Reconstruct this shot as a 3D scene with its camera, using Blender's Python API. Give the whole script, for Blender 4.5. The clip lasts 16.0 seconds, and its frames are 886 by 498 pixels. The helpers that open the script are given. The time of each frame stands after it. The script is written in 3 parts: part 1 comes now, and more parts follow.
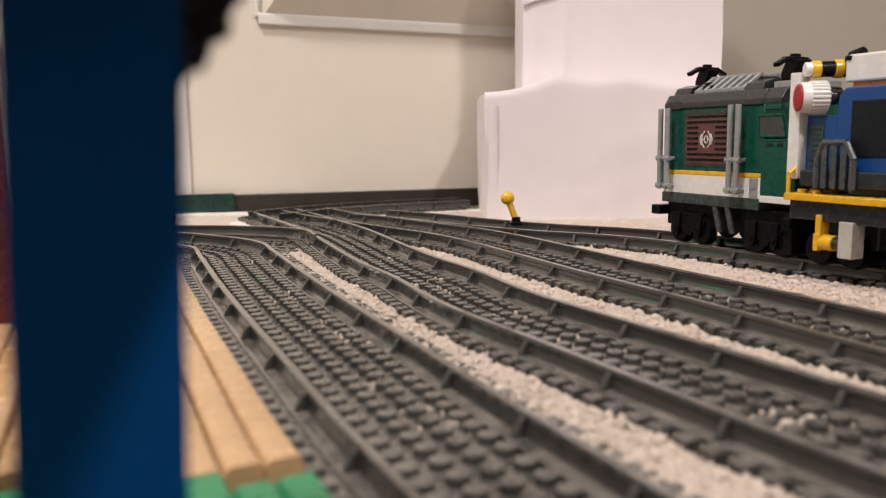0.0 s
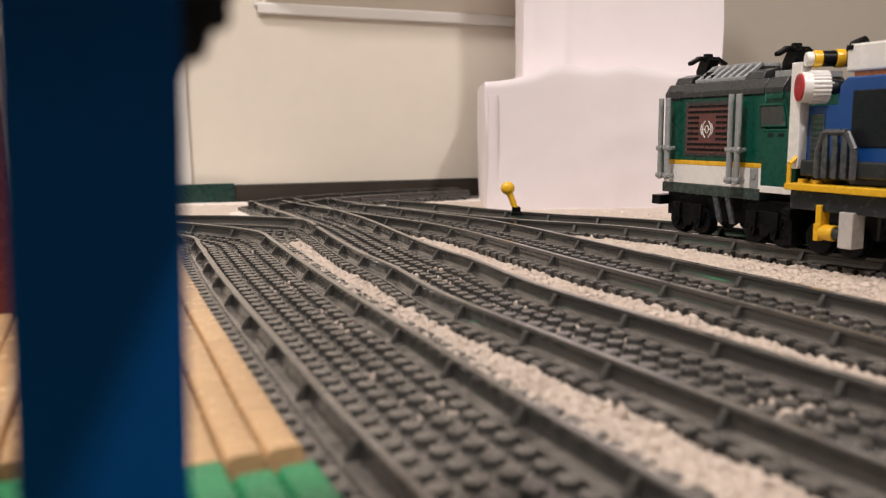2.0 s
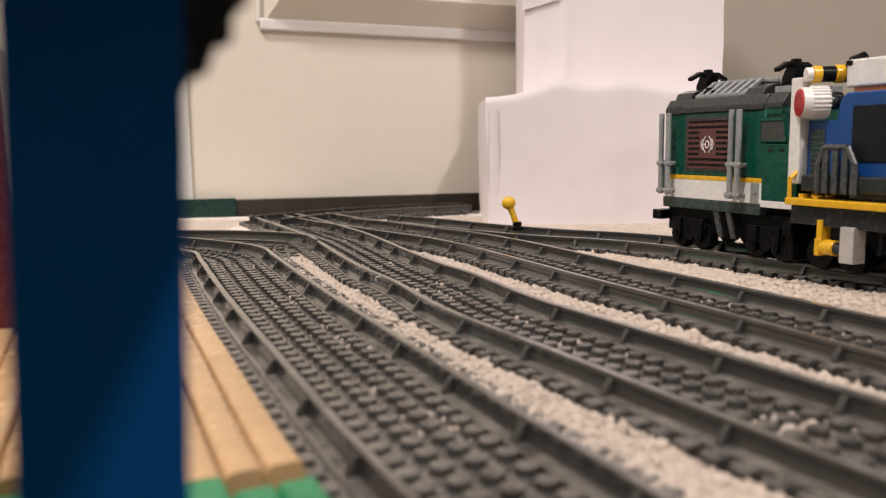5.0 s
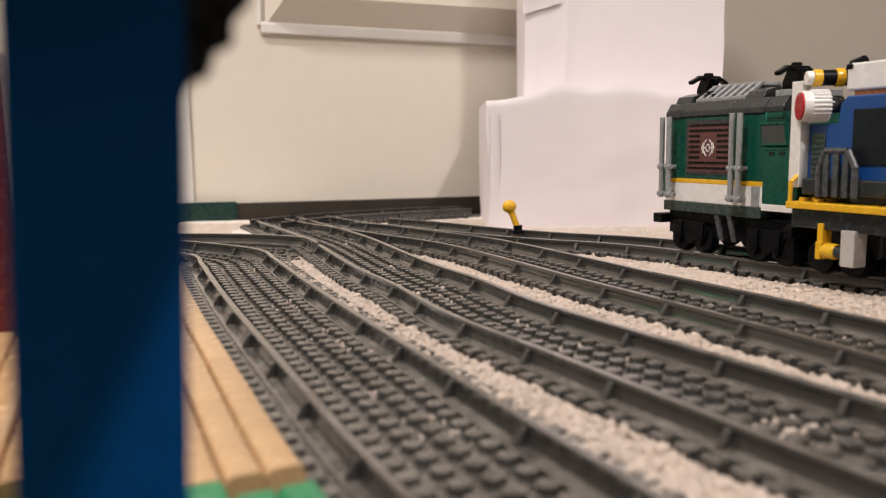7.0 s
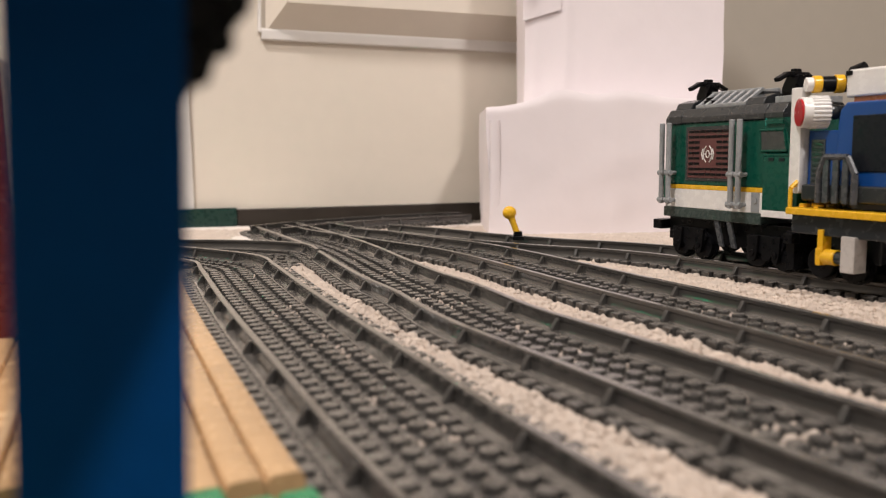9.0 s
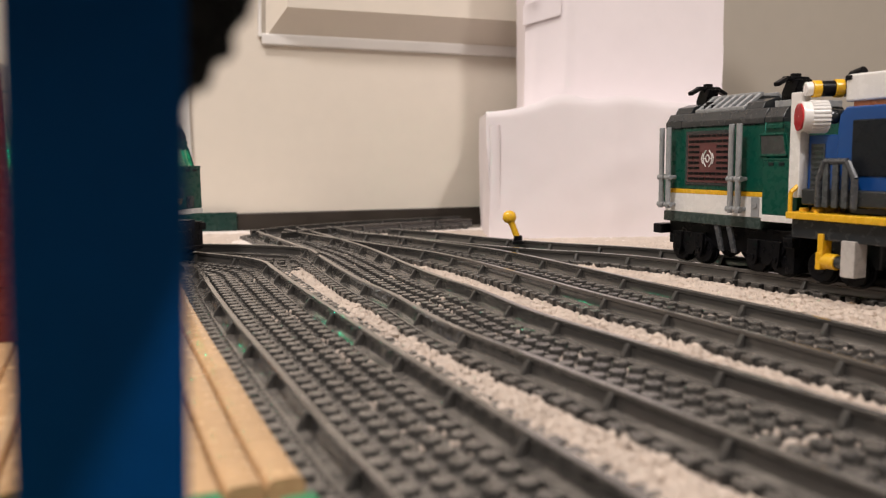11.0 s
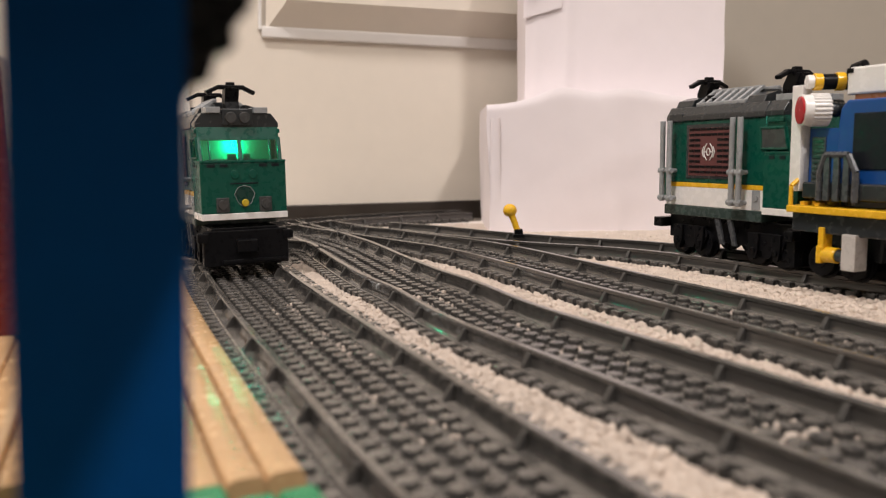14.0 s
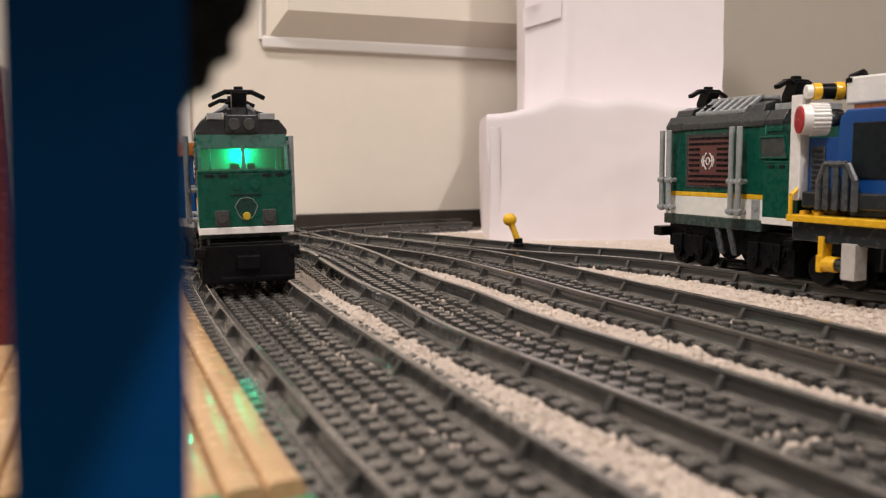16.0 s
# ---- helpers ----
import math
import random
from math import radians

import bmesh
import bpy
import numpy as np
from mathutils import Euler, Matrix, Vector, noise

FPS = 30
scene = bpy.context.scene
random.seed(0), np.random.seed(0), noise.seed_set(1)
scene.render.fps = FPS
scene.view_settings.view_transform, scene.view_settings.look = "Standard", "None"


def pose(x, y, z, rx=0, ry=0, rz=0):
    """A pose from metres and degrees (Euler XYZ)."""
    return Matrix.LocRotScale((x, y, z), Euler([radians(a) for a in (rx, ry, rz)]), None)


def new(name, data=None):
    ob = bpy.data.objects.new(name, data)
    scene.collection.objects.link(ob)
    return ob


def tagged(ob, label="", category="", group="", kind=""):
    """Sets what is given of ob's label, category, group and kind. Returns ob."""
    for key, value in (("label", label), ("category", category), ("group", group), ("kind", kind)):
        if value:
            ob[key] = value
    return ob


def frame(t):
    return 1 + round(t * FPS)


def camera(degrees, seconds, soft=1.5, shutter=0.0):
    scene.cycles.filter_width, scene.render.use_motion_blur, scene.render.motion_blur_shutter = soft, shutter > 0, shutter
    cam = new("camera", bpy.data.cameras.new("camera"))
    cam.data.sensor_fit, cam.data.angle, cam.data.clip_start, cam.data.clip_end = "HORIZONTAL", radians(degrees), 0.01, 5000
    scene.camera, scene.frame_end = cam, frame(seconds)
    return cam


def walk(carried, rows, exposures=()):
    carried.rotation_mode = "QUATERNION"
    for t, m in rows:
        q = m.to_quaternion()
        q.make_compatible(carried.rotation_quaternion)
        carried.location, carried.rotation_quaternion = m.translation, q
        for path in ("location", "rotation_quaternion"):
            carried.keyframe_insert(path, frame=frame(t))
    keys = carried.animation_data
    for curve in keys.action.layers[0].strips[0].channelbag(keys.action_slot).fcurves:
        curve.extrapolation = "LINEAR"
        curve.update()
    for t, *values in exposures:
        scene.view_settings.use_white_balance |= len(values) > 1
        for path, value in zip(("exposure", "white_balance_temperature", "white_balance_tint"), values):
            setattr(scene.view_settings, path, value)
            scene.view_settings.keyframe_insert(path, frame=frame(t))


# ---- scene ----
MM = 0.001

# camera: time, tilt below the horizon, swing
cam = camera(58.5, 16.0, soft=1.2)
cam.data.dof.use_dof = True
cam.data.dof.focus_distance = 0.44
cam.data.dof.aperture_fstop = 12.0
SWAY = [(0, 8.05, -0.123), (0.5, 8.21, -0.118), (1, 8.411, -0.113), (1.5, 8.599, -0.107), (2, 8.771, -0.102), (2.5, 8.771, -0.097), (3, 8.531, -0.092), (3.5, 8.218, -0.087), (4, 7.99, -0.082), (6.5, 7.487, 0.0), (7, 7.447, 0.0), (7.5, 7.427, 0.0), (8, 7.347, 0.0), (8.5, 7.185, 0.0), (9, 7.004, 0.0), (11.5, 6.681, 0.0), (12, 6.73, 0.008), (12.5, 6.802, 0.016), (13, 6.936, 0.025), (13.5, 7.105, 0.033), (14, 7.165, 0.041), (14.5, 7.125, 0.036), (15, 6.936, 0.031), (15.5, 6.621, 0.026), (16, 6.5, 0.02)]
walk(cam, [(t, pose(0, 0, 72 * MM, 90 - tilt, 0, swing) @ pose(0, 0, 0, 0, 0, -0.83)) for t, tilt, swing in SWAY])

# ---- light ----
world = bpy.data.worlds.new("room_dark")
world.use_nodes = True
world.node_tree.nodes["Background"].inputs[0].default_value = (1.0, 0.9, 0.8, 1)
world.node_tree.nodes["Background"].inputs[1].default_value = 0.02
scene.world = world
scene.view_settings.exposure = 0.0


def ceiling_lamp(x, y, size, watts, colour):
    data = bpy.data.lights.new("ceiling_lamp_light", "AREA")
    data.shape, data.size, data.energy, data.color = "DISK", size * MM, watts, colour
    ob = new("ceiling_lamp_light", data)
    ob.location = (x * MM, y * MM, 2.36)
    return ob


ceiling_lamp(-900, -450, 360, 61, (1.0, 0.93, 0.895))
ceiling_lamp(1120, -1550, 240, 58, (1.0, 0.93, 0.895))


# ---- materials ----
def mat(name, colour, rough=0.4, metal=0.0, vary=0.12, scale=300.0, bump=0.0, bump_scale=900.0, emit=0.0, coat=0.0, spread=0.0, dust_sheen=0.0, spec=0.5):
    """A plain surface with blotches at two sizes, uneven gloss and fine relief."""
    m = bpy.data.materials.new(name)
    m.use_nodes = True
    nt = m.node_tree
    n, l = nt.nodes, nt.links
    b = n["Principled BSDF"]
    b.inputs["Metallic"].default_value = metal
    b.inputs["Coat Weight"].default_value = coat
    b.inputs["Coat Roughness"].default_value = 0.1
    b.inputs["Specular IOR Level"].default_value = spec
    tc = n.new("ShaderNodeTexCoord")
    big = n.new("ShaderNodeTexNoise")
    big.inputs["Scale"].default_value, big.inputs["Detail"].default_value = scale * 0.12, 3
    small = n.new("ShaderNodeTexNoise")
    small.inputs["Scale"].default_value, small.inputs["Detail"].default_value = scale, 4
    l.new(tc.outputs["Object"], big.inputs["Vector"])
    l.new(tc.outputs["Object"], small.inputs["Vector"])
    add = n.new("ShaderNodeMath")
    add.operation = "ADD"
    l.new(big.outputs[0], add.inputs[0])
    l.new(small.outputs[0], add.inputs[1])
    fac = n.new("ShaderNodeMapRange")
    fac.inputs["From Min"].default_value, fac.inputs["From Max"].default_value = 0.6, 1.4
    fac.inputs["To Min"].default_value, fac.inputs["To Max"].default_value = 1 - vary, 1 + vary
    l.new(add.outputs[0], fac.inputs["Value"])
    hsv = n.new("ShaderNodeHueSaturation")
    hsv.inputs["Color"].default_value = (*colour, 1)
    value = fac.outputs[0]
    if spread:
        info = n.new("ShaderNodeObjectInfo")
        r = n.new("ShaderNodeMapRange")
        r.inputs["To Min"].default_value, r.inputs["To Max"].default_value = 1 - spread, 1 + spread
        l.new(info.outputs["Random"], r.inputs["Value"])
        mul = n.new("ShaderNodeMath")
        mul.operation = "MULTIPLY"
        l.new(value, mul.inputs[0])
        l.new(r.outputs[0], mul.inputs[1])
        value = mul.outputs[0]
    l.new(value, hsv.inputs["Value"])
    base = hsv.outputs[0]
    if dust_sheen:
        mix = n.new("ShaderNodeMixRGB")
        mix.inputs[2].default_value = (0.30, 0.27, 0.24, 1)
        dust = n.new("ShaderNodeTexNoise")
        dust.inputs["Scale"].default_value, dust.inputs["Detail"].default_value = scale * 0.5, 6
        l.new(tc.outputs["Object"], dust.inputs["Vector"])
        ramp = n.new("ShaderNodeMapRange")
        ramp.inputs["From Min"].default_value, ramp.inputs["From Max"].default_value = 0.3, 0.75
        ramp.inputs["To Max"].default_value = dust_sheen
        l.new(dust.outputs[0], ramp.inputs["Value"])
        # dust blotches kept to upward faces, which paints in the flats' brighter sheen
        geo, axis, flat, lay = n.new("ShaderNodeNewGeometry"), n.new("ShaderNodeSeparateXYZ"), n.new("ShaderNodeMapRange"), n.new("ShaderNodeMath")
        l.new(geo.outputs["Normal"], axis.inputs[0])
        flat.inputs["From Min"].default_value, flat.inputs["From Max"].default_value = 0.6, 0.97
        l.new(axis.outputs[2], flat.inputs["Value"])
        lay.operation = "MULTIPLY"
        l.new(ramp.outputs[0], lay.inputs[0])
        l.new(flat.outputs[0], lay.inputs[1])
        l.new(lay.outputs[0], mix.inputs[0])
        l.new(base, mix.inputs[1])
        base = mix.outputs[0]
    l.new(base, b.inputs["Base Color"])
    rr = n.new("ShaderNodeMapRange")
    rr.inputs["From Min"].default_value, rr.inputs["From Max"].default_value = 0.3, 0.7
    rr.inputs["To Min"].default_value, rr.inputs["To Max"].default_value = max(0.02, rough - 0.1), min(1, rough + 0.1)
    l.new(small.outputs[0], rr.inputs["Value"])
    l.new(rr.outputs[0], b.inputs["Roughness"])
    if bump:
        bn = n.new("ShaderNodeTexNoise")
        bn.inputs["Scale"].default_value, bn.inputs["Detail"].default_value = bump_scale, 5
        l.new(tc.outputs["Object"], bn.inputs["Vector"])
        bp = n.new("ShaderNodeBump")
        bp.inputs["Strength"].default_value, bp.inputs["Distance"].default_value = bump, 0.0006
        l.new(bn.outputs[0], bp.inputs["Height"])
        l.new(bp.outputs[0], b.inputs["Normal"])
    if emit:
        b.inputs["Emission Color"].default_value = (*colour, 1)
        b.inputs["Emission Strength"].default_value = emit
    return m


def clear_mat(name, tint, gloss=0.12):
    """Thin clear plastic: lets light through with a tint, mirrors a little."""
    m = bpy.data.materials.new(name)
    m.use_nodes = True
    n, l = m.node_tree.nodes, m.node_tree.links
    n.remove(n["Principled BSDF"])
    tr, gl, mix = n.new("ShaderNodeBsdfTransparent"), n.new("ShaderNodeBsdfGlossy"), n.new("ShaderNodeMixShader")
    tr.inputs[0].default_value = (*tint, 1)
    gl.inputs["Roughness"].default_value = 0.08
    mix.inputs[0].default_value = gloss
    l.new(tr.outputs[0], mix.inputs[1])
    l.new(gl.outputs[0], mix.inputs[2])
    l.new(mix.outputs[0], n["Material Output"].inputs[0])
    return m


# track plastics: dust plus a painted lightening of everything that faces up
TRACK = mat("track_grey_plastic", (0.050, 0.047, 0.044), 0.27, vary=0.15, scale=400, bump=0.01, spread=0.15, dust_sheen=0.55, spec=0.7)
RAILM = mat("rail_grey_plastic", (0.046, 0.043, 0.040), 0.17, vary=0.08, scale=200, dust_sheen=0.7, spec=0.7, coat=0.4)
BRACE = mat("matt_grey_plastic", (0.050, 0.047, 0.044), 0.4, vary=0.1, scale=300, dust_sheen=0.5, spec=0.4)
GRAVEL = mat("white_gravel", (0.59, 0.50, 0.43), 0.9, vary=0.16, scale=900, bump=0.8, bump_scale=2500)
WALL = mat("wall_paint", (0.75, 0.68, 0.59), 0.7, vary=0.03, scale=60, bump=0.15, bump_scale=700)
CARPET = mat("brown_carpet", (0.15, 0.125, 0.10), 0.95, vary=0.25, scale=300, bump=0.6, bump_scale=1500)
SHEET = mat("white_card", (0.78, 0.71, 0.66), 0.8, vary=0.04, scale=120, bump=0.1, bump_scale=300)
STEEL = mat("mid_grey_plastic", (0.06, 0.064, 0.07), 0.28, vary=0.12)
BACKWALL = mat("taupe_wall_paint", (0.36, 0.33, 0.29), 0.75, vary=0.04, scale=60, bump=0.15, bump_scale=700)
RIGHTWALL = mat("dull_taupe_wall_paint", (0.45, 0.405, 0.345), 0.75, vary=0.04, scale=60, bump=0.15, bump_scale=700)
CEIL = mat("ceiling_paint", (0.6, 0.58, 0.55), 0.8, vary=0.02, scale=20)
SKIRT = mat("dark_baseboard_wood", (0.03, 0.022, 0.016), 0.5, vary=0.25, scale=80)
TRIMW = mat("white_trim_paint", (0.8, 0.77, 0.74), 0.45, vary=0.03, scale=60)
PAPER = mat("white_paper", (0.80, 0.735, 0.755), 0.75, vary=0.025, scale=60, bump=0.25, bump_scale=120)
BLUE = mat("dark_blue_plastic", (0.002, 0.048, 0.18), 0.45, vary=0.05, spec=0.04)
BLUE2 = mat("blue_plastic", (0.003, 0.058, 0.25), 0.38, vary=0.08)
BRIGHTRED = mat("bright_red_plastic", (0.42, 0.012, 0.018), 0.2, vary=0.06)
RED = mat("red_plastic", (0.10, 0.008, 0.009), 0.25, vary=0.08)
TAN = mat("tan_plastic", (0.54, 0.345, 0.18), 0.22, vary=0.1, scale=200, spread=0.06)
GREENP = mat("bright_green_plastic", (0.02, 0.22, 0.09), 0.3, vary=0.1)
GREEN = mat("dark_green_plastic", (0.001, 0.066, 0.044), 0.3, vary=0.08, bump=0.015, spec=0.35)
GREY = mat("dark_grey_plastic", (0.022, 0.025, 0.028), 0.22, vary=0.12)
SKIRTG = mat("grey_green_plastic", (0.035, 0.055, 0.05), 0.25, vary=0.1)
PALE = mat("pale_grey_plastic", (0.50, 0.47, 0.45), 0.3, vary=0.08)
LGREY = mat("light_grey_plastic", (0.28, 0.29, 0.30), 0.3, vary=0.1)
BLACK = mat("black_plastic", (0.005, 0.005, 0.006), 0.32, vary=0.2, spec=0.13)
WHITE = mat("white_plastic", (0.78, 0.76, 0.74), 0.25, vary=0.04)
YELLOW = mat("yellow_plastic", (0.78, 0.44, 0.02), 0.25, vary=0.06)
ORANGE = mat("orange_plastic", (0.75, 0.25, 0.03), 0.25, vary=0.06)
RUST = mat("reddish_brown_plastic", (0.28, 0.085, 0.03), 0.3, vary=0.1)
MAROON = mat("maroon_print", (0.12, 0.035, 0.035), 0.35, vary=0.1)
OLIVE = mat("yellow_lamp_plastic", (0.5, 0.36, 0.03), 0.25, vary=0.1)
GLASS = clear_mat("clear_plastic", (0.75, 0.85, 0.8))
DARKG = mat("smoked_plastic", (0.012, 0.014, 0.018), 0.3, vary=0.05, spec=0.15)
SMOKE = mat("smoky_lens_plastic", (0.055, 0.055, 0.055), 0.28, vary=0.05, spec=0.3)
CABIN = mat("cabin_green_plastic", (0.03, 0.30, 0.25), 0.5, vary=0.05)
CRESTG = mat("blackish_green_plastic", (0.002, 0.032, 0.025), 0.3, vary=0.1)
LED = mat("green_light", (0.0, 1.0, 0.42), 0.4, emit=1500.0)


# ---- mesh helpers, all in millimetres ----
def box(bm, x0, x1, y0, y1, z0, z1, bevel=0.4, m=None, seg=2):
    c = Matrix.Translation(((x0 + x1) / 2, (y0 + y1) / 2, (z0 + z1) / 2)) @ Matrix.Diagonal((x1 - x0, y1 - y0, z1 - z0, 1))
    made = bmesh.ops.create_cube(bm, size=1, matrix=c)["verts"]
    if m is not None:
        bmesh.ops.transform(bm, matrix=m, verts=made)
    if bevel:
        edges = list({e for v in made for e in v.link_edges})
        bmesh.ops.bevel(bm, geom=edges, offset=bevel, segments=seg, profile=0.5, affect="EDGES")


def rod(bm, p, q, r, r2=None, n=16, caps=True, bevel=0.0):
    p, q = Vector(p), Vector(q)
    d = q - p
    m = Matrix.Translation((p + q) / 2) @ d.to_track_quat("Z", "Y").to_matrix().to_4x4()
    made = bmesh.ops.create_cone(bm, cap_ends=caps, segments=n, radius1=r, radius2=r if r2 is None else r2, depth=d.length, matrix=m)["verts"]
    if bevel:
        edges = [e for e in {e for v in made for e in v.link_edges} if any(len(f.verts) > 4 for f in e.link_faces)]
        bmesh.ops.bevel(bm, geom=edges, offset=bevel, segments=2, profile=0.5, affect="EDGES")


def ball(bm, p, r, sub=2, squash=(1, 1, 1)):
    bmesh.ops.create_icosphere(bm, subdivisions=sub, radius=r, matrix=Matrix.Translation(p) @ Matrix.Diagonal((*squash, 1)))


def prism(bm, profile, x0, x1, axis="x", bevel=0.3):
    """A profile drawn out along x (its pairs are y, z) or along y (its pairs are x, z)."""
    a = [bm.verts.new((x0, u, v) if axis == "x" else (u, x0, v)) for u, v in profile]
    b = [bm.verts.new((x1, u, v) if axis == "x" else (u, x1, v)) for u, v in profile]
    faces = [bm.faces.new(a), bm.faces.new(b[::-1])]
    k = len(a)
    for i in range(k):
        faces.append(bm.faces.new((a[i], b[i], b[(i + 1) % k], a[(i + 1) % k])))
    bmesh.ops.recalc_face_normals(bm, faces=faces)
    if bevel:
        edges = list({e for f in faces for e in f.edges})
        bmesh.ops.bevel(bm, geom=edges, offset=bevel, segments=2, profile=0.5, affect="EDGES")


def mesh_of(name, bm, material, smooth=35):
    bmesh.ops.scale(bm, vec=(MM, MM, MM), verts=bm.verts)
    me = bpy.data.meshes.new(name)
    bm.normal_update()
    for e in bm.edges:
        areas = sorted(f.calc_area() for f in e.link_faces)
        # a narrow bevel leaves the broad face beside it flat
        e.smooth = len(areas) == 2 and e.calc_face_angle(0) < radians(smooth) and (areas[1] < 5 * areas[0] or e.calc_face_angle(0) < radians(8))
    for f in bm.faces:
        f.smooth = True
    bm.to_mesh(me)
    bm.free()
    me.materials.append(material)
    return me


def part(name, bm, material, parent, label=""):
    ob = new(name, mesh_of(name, bm, material))
    ob.parent = parent
    if label:
        ob["label"] = label
    return ob


def piece(name, me, parent, m):
    ob = new(name, me)
    ob.parent = parent
    ob.matrix_basis = m
    return ob


def thing(name, label, category, m=None, group="", kind=""):
    ob = new(name)
    ob.empty_display_size = 0.01
    if m is not None:
        ob.matrix_basis = m
    return tagged(ob, label, category, group, kind)


def solid(name, bm, material, label, category, kind="", m=None):
    ob = new(name, mesh_of(name, bm, material))
    if m is not None:
        ob.matrix_basis = m
    return tagged(ob, label, category, "", kind)


B = bmesh.new


def at(x, y, z, rz=0, rx=0, ry=0):
    return pose(x * MM, y * MM, z * MM, rx, ry, rz)


# ---- the room ----
def room():
    bm = B()
    bmesh.ops.create_grid(bm, x_segments=4, y_segments=4, size=1, matrix=Matrix.Translation((200, -500, 0)) @ Matrix.Diagonal((2200, 2200, 1, 1)))
    solid("floor", bm, CARPET, "plain brown carpet floor under the toy railway", "floor", "structure")
    turn = math.degrees(math.atan2(65, 290))
    wall = at(-200, 785, 0, turn)
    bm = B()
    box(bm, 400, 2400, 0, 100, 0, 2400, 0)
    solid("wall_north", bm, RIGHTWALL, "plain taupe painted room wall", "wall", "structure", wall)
    bm = B()
    box(bm, -1700, 400, 0, 100, 0, 2400, 0)
    solid("wall_panelled", bm, WALL, "plain cream painted wall below a raised panel", "wall", "structure", wall)
    bm = B()
    box(bm, -43.8, 2300, -6, -0.5, 0, 18.6, 0.8)
    solid("baseboard", bm, SKIRT, "low dark brown baseboard along the wall", "baseboard", "structure", wall)
    bm = B()
    box(bm, -68, -44, -3.4, -0.5, 0, 900, 0.8)
    solid("trim", bm, TRIMW, "white vertical trim at the wall's edge", "trim", "structure", wall)
    # a raised panel with a sloping underside above a white moulding
    t = wall @ at(20, 0, 0, 0, 0, 2.0)
    panel = thing("wall_panel", "raised beige wall panel with sloping edge over a white moulding", "wall panel", t, "", "structure")
    bm = B()
    prism(bm, [(-1, 182.5), (-4.5, 182.5), (-5.5, 183.4), (-6.0, 191.4), (-5.6, 193.2), (-1, 193.4)], 0, 360, bevel=0.5)
    part("moulding", bm, TRIMW, panel, "white painted moulding")
    bm = B()
    vs = [(4, -2, 190), (24, -23, 216), (4, -2, 640), (24, -23, 615), (360, -2, 190), (338, -23, 216), (360, -2, 640), (338, -23, 615)]
    v = [bm.verts.new(c) for c in vs]
    for f in ((0, 1, 3, 2), (1, 5, 7, 3), (0, 4, 5, 1), (2, 3, 7, 6), (5, 4, 6, 7)):
        bm.faces.new([v[i] for i in f])
    bmesh.ops.recalc_face_normals(bm, faces=bm.faces)
    part("raised_panel", bm, WALL, panel)
    bm = B()
    box(bm, -3.5, 0, -4, -0.5, 190, 640, 0.6)
    part("side_moulding", bm, TRIMW, panel)
    for name, c in (("wall_west", (-1800, -1700, -2700, 2400)), ("wall_east", (2400, 2500, -2700, 2400)), ("wall_south", (-1800, 2500, -2700, -2600))):
        bm = B()
        box(bm, c[0], c[1], c[2], c[3], 0, 2400, 0)
        solid(name, bm, BACKWALL, "plain taupe painted room wall", "wall", "structure")
    bm = B()
    box(bm, -1800, 2500, -2700, 2400, 2400, 2480, 0)
    solid("ceiling", bm, CEIL, "plain white painted ceiling", "ceiling", "structure")


room()


# ---- tracks ----
def smooth_line(pts, step):
    """A smooth curve through the points, cut into even steps."""
    p = [Vector((x, y, 0)) for x, y in pts]
    p = [2 * p[0] - p[1]] + p + [2 * p[-1] - p[-2]]
    fine = []
    for i in range(1, len(p) - 2):
        for k in range(24):
            t = k / 24
            a, b, c, d = p[i - 1:i + 3]
            fine.append(0.5 * (2 * b + (c - a) * t + (2 * a - 5 * b + 4 * c - d) * t * t + (3 * b - a - 3 * c + d) * t ** 3))
    out, need = [fine[0].copy()], step
    for a, b in zip(fine, fine[1:]):
        d = (b - a).length
        while need <= d:
            out.append(a.lerp(b, need / d))
            need += step
        need -= d
    return out


def frames_of(line):
    out = []
    for i, p in enumerate(line):
        d = (line[min(i + 1, len(line) - 1)] - line[max(i - 1, 0)]).normalized()
        out.append((p, d, Vector((-d.y, d.x, 0))))
    return out


LINE_A = [(-540, 470), (-460, 494), (-400, 509), (-330, 526), (-250, 540), (-200, 528), (-166, 507), (-131, 476), (-115, 440), (-99, 400), (-83, 360), (-58, 300), (-32, 240), (-6, 180), (8, 150), (40, 82), (90, -20)]
LINE_B = [(-150, 705), (-118, 640), (-97, 596), (-78, 555), (-64, 520), (-50, 480), (-36, 440), (-21, 400), (-3, 360), (19, 300), (50, 240), (81, 180), (97, 150), (122, 105), (160, 40)]
LINE_C = [(-122, 705), (-88, 650), (-50, 600), (-18, 558), (11, 520), (33, 480), (51, 440), (68, 400), (85, 360), (113, 300), (126, 270), (150, 215), (178, 160), (215, 95)]
LINE_D = [(-60, 664), (-19, 628), (13, 590), (44, 557), (75, 530), (108, 508), (136, 482), (156, 455), (173, 428), (195, 391), (215, 361), (245, 312), (290, 240)]

LINE_E = [(-150, 668), (-112, 715), (-60, 752), (0, 782), (32, 792)]

RAIL_PROFILE = [(-5.0, 2.6), (5.0, 2.6), (5.0, 3.9), (4.6, 4.2), (1.3, 4.3), (0.85, 5.2), (0.85, 7.8), (1.25, 8.3), (1.25, 9.7), (0.95, 10.0), (-0.95, 10.0), (-1.25, 9.7), (-1.25, 8.3), (-0.85, 7.8), (-0.85, 5.2), (-1.3, 4.3), (-4.6, 4.2), (-5.0, 3.9)]


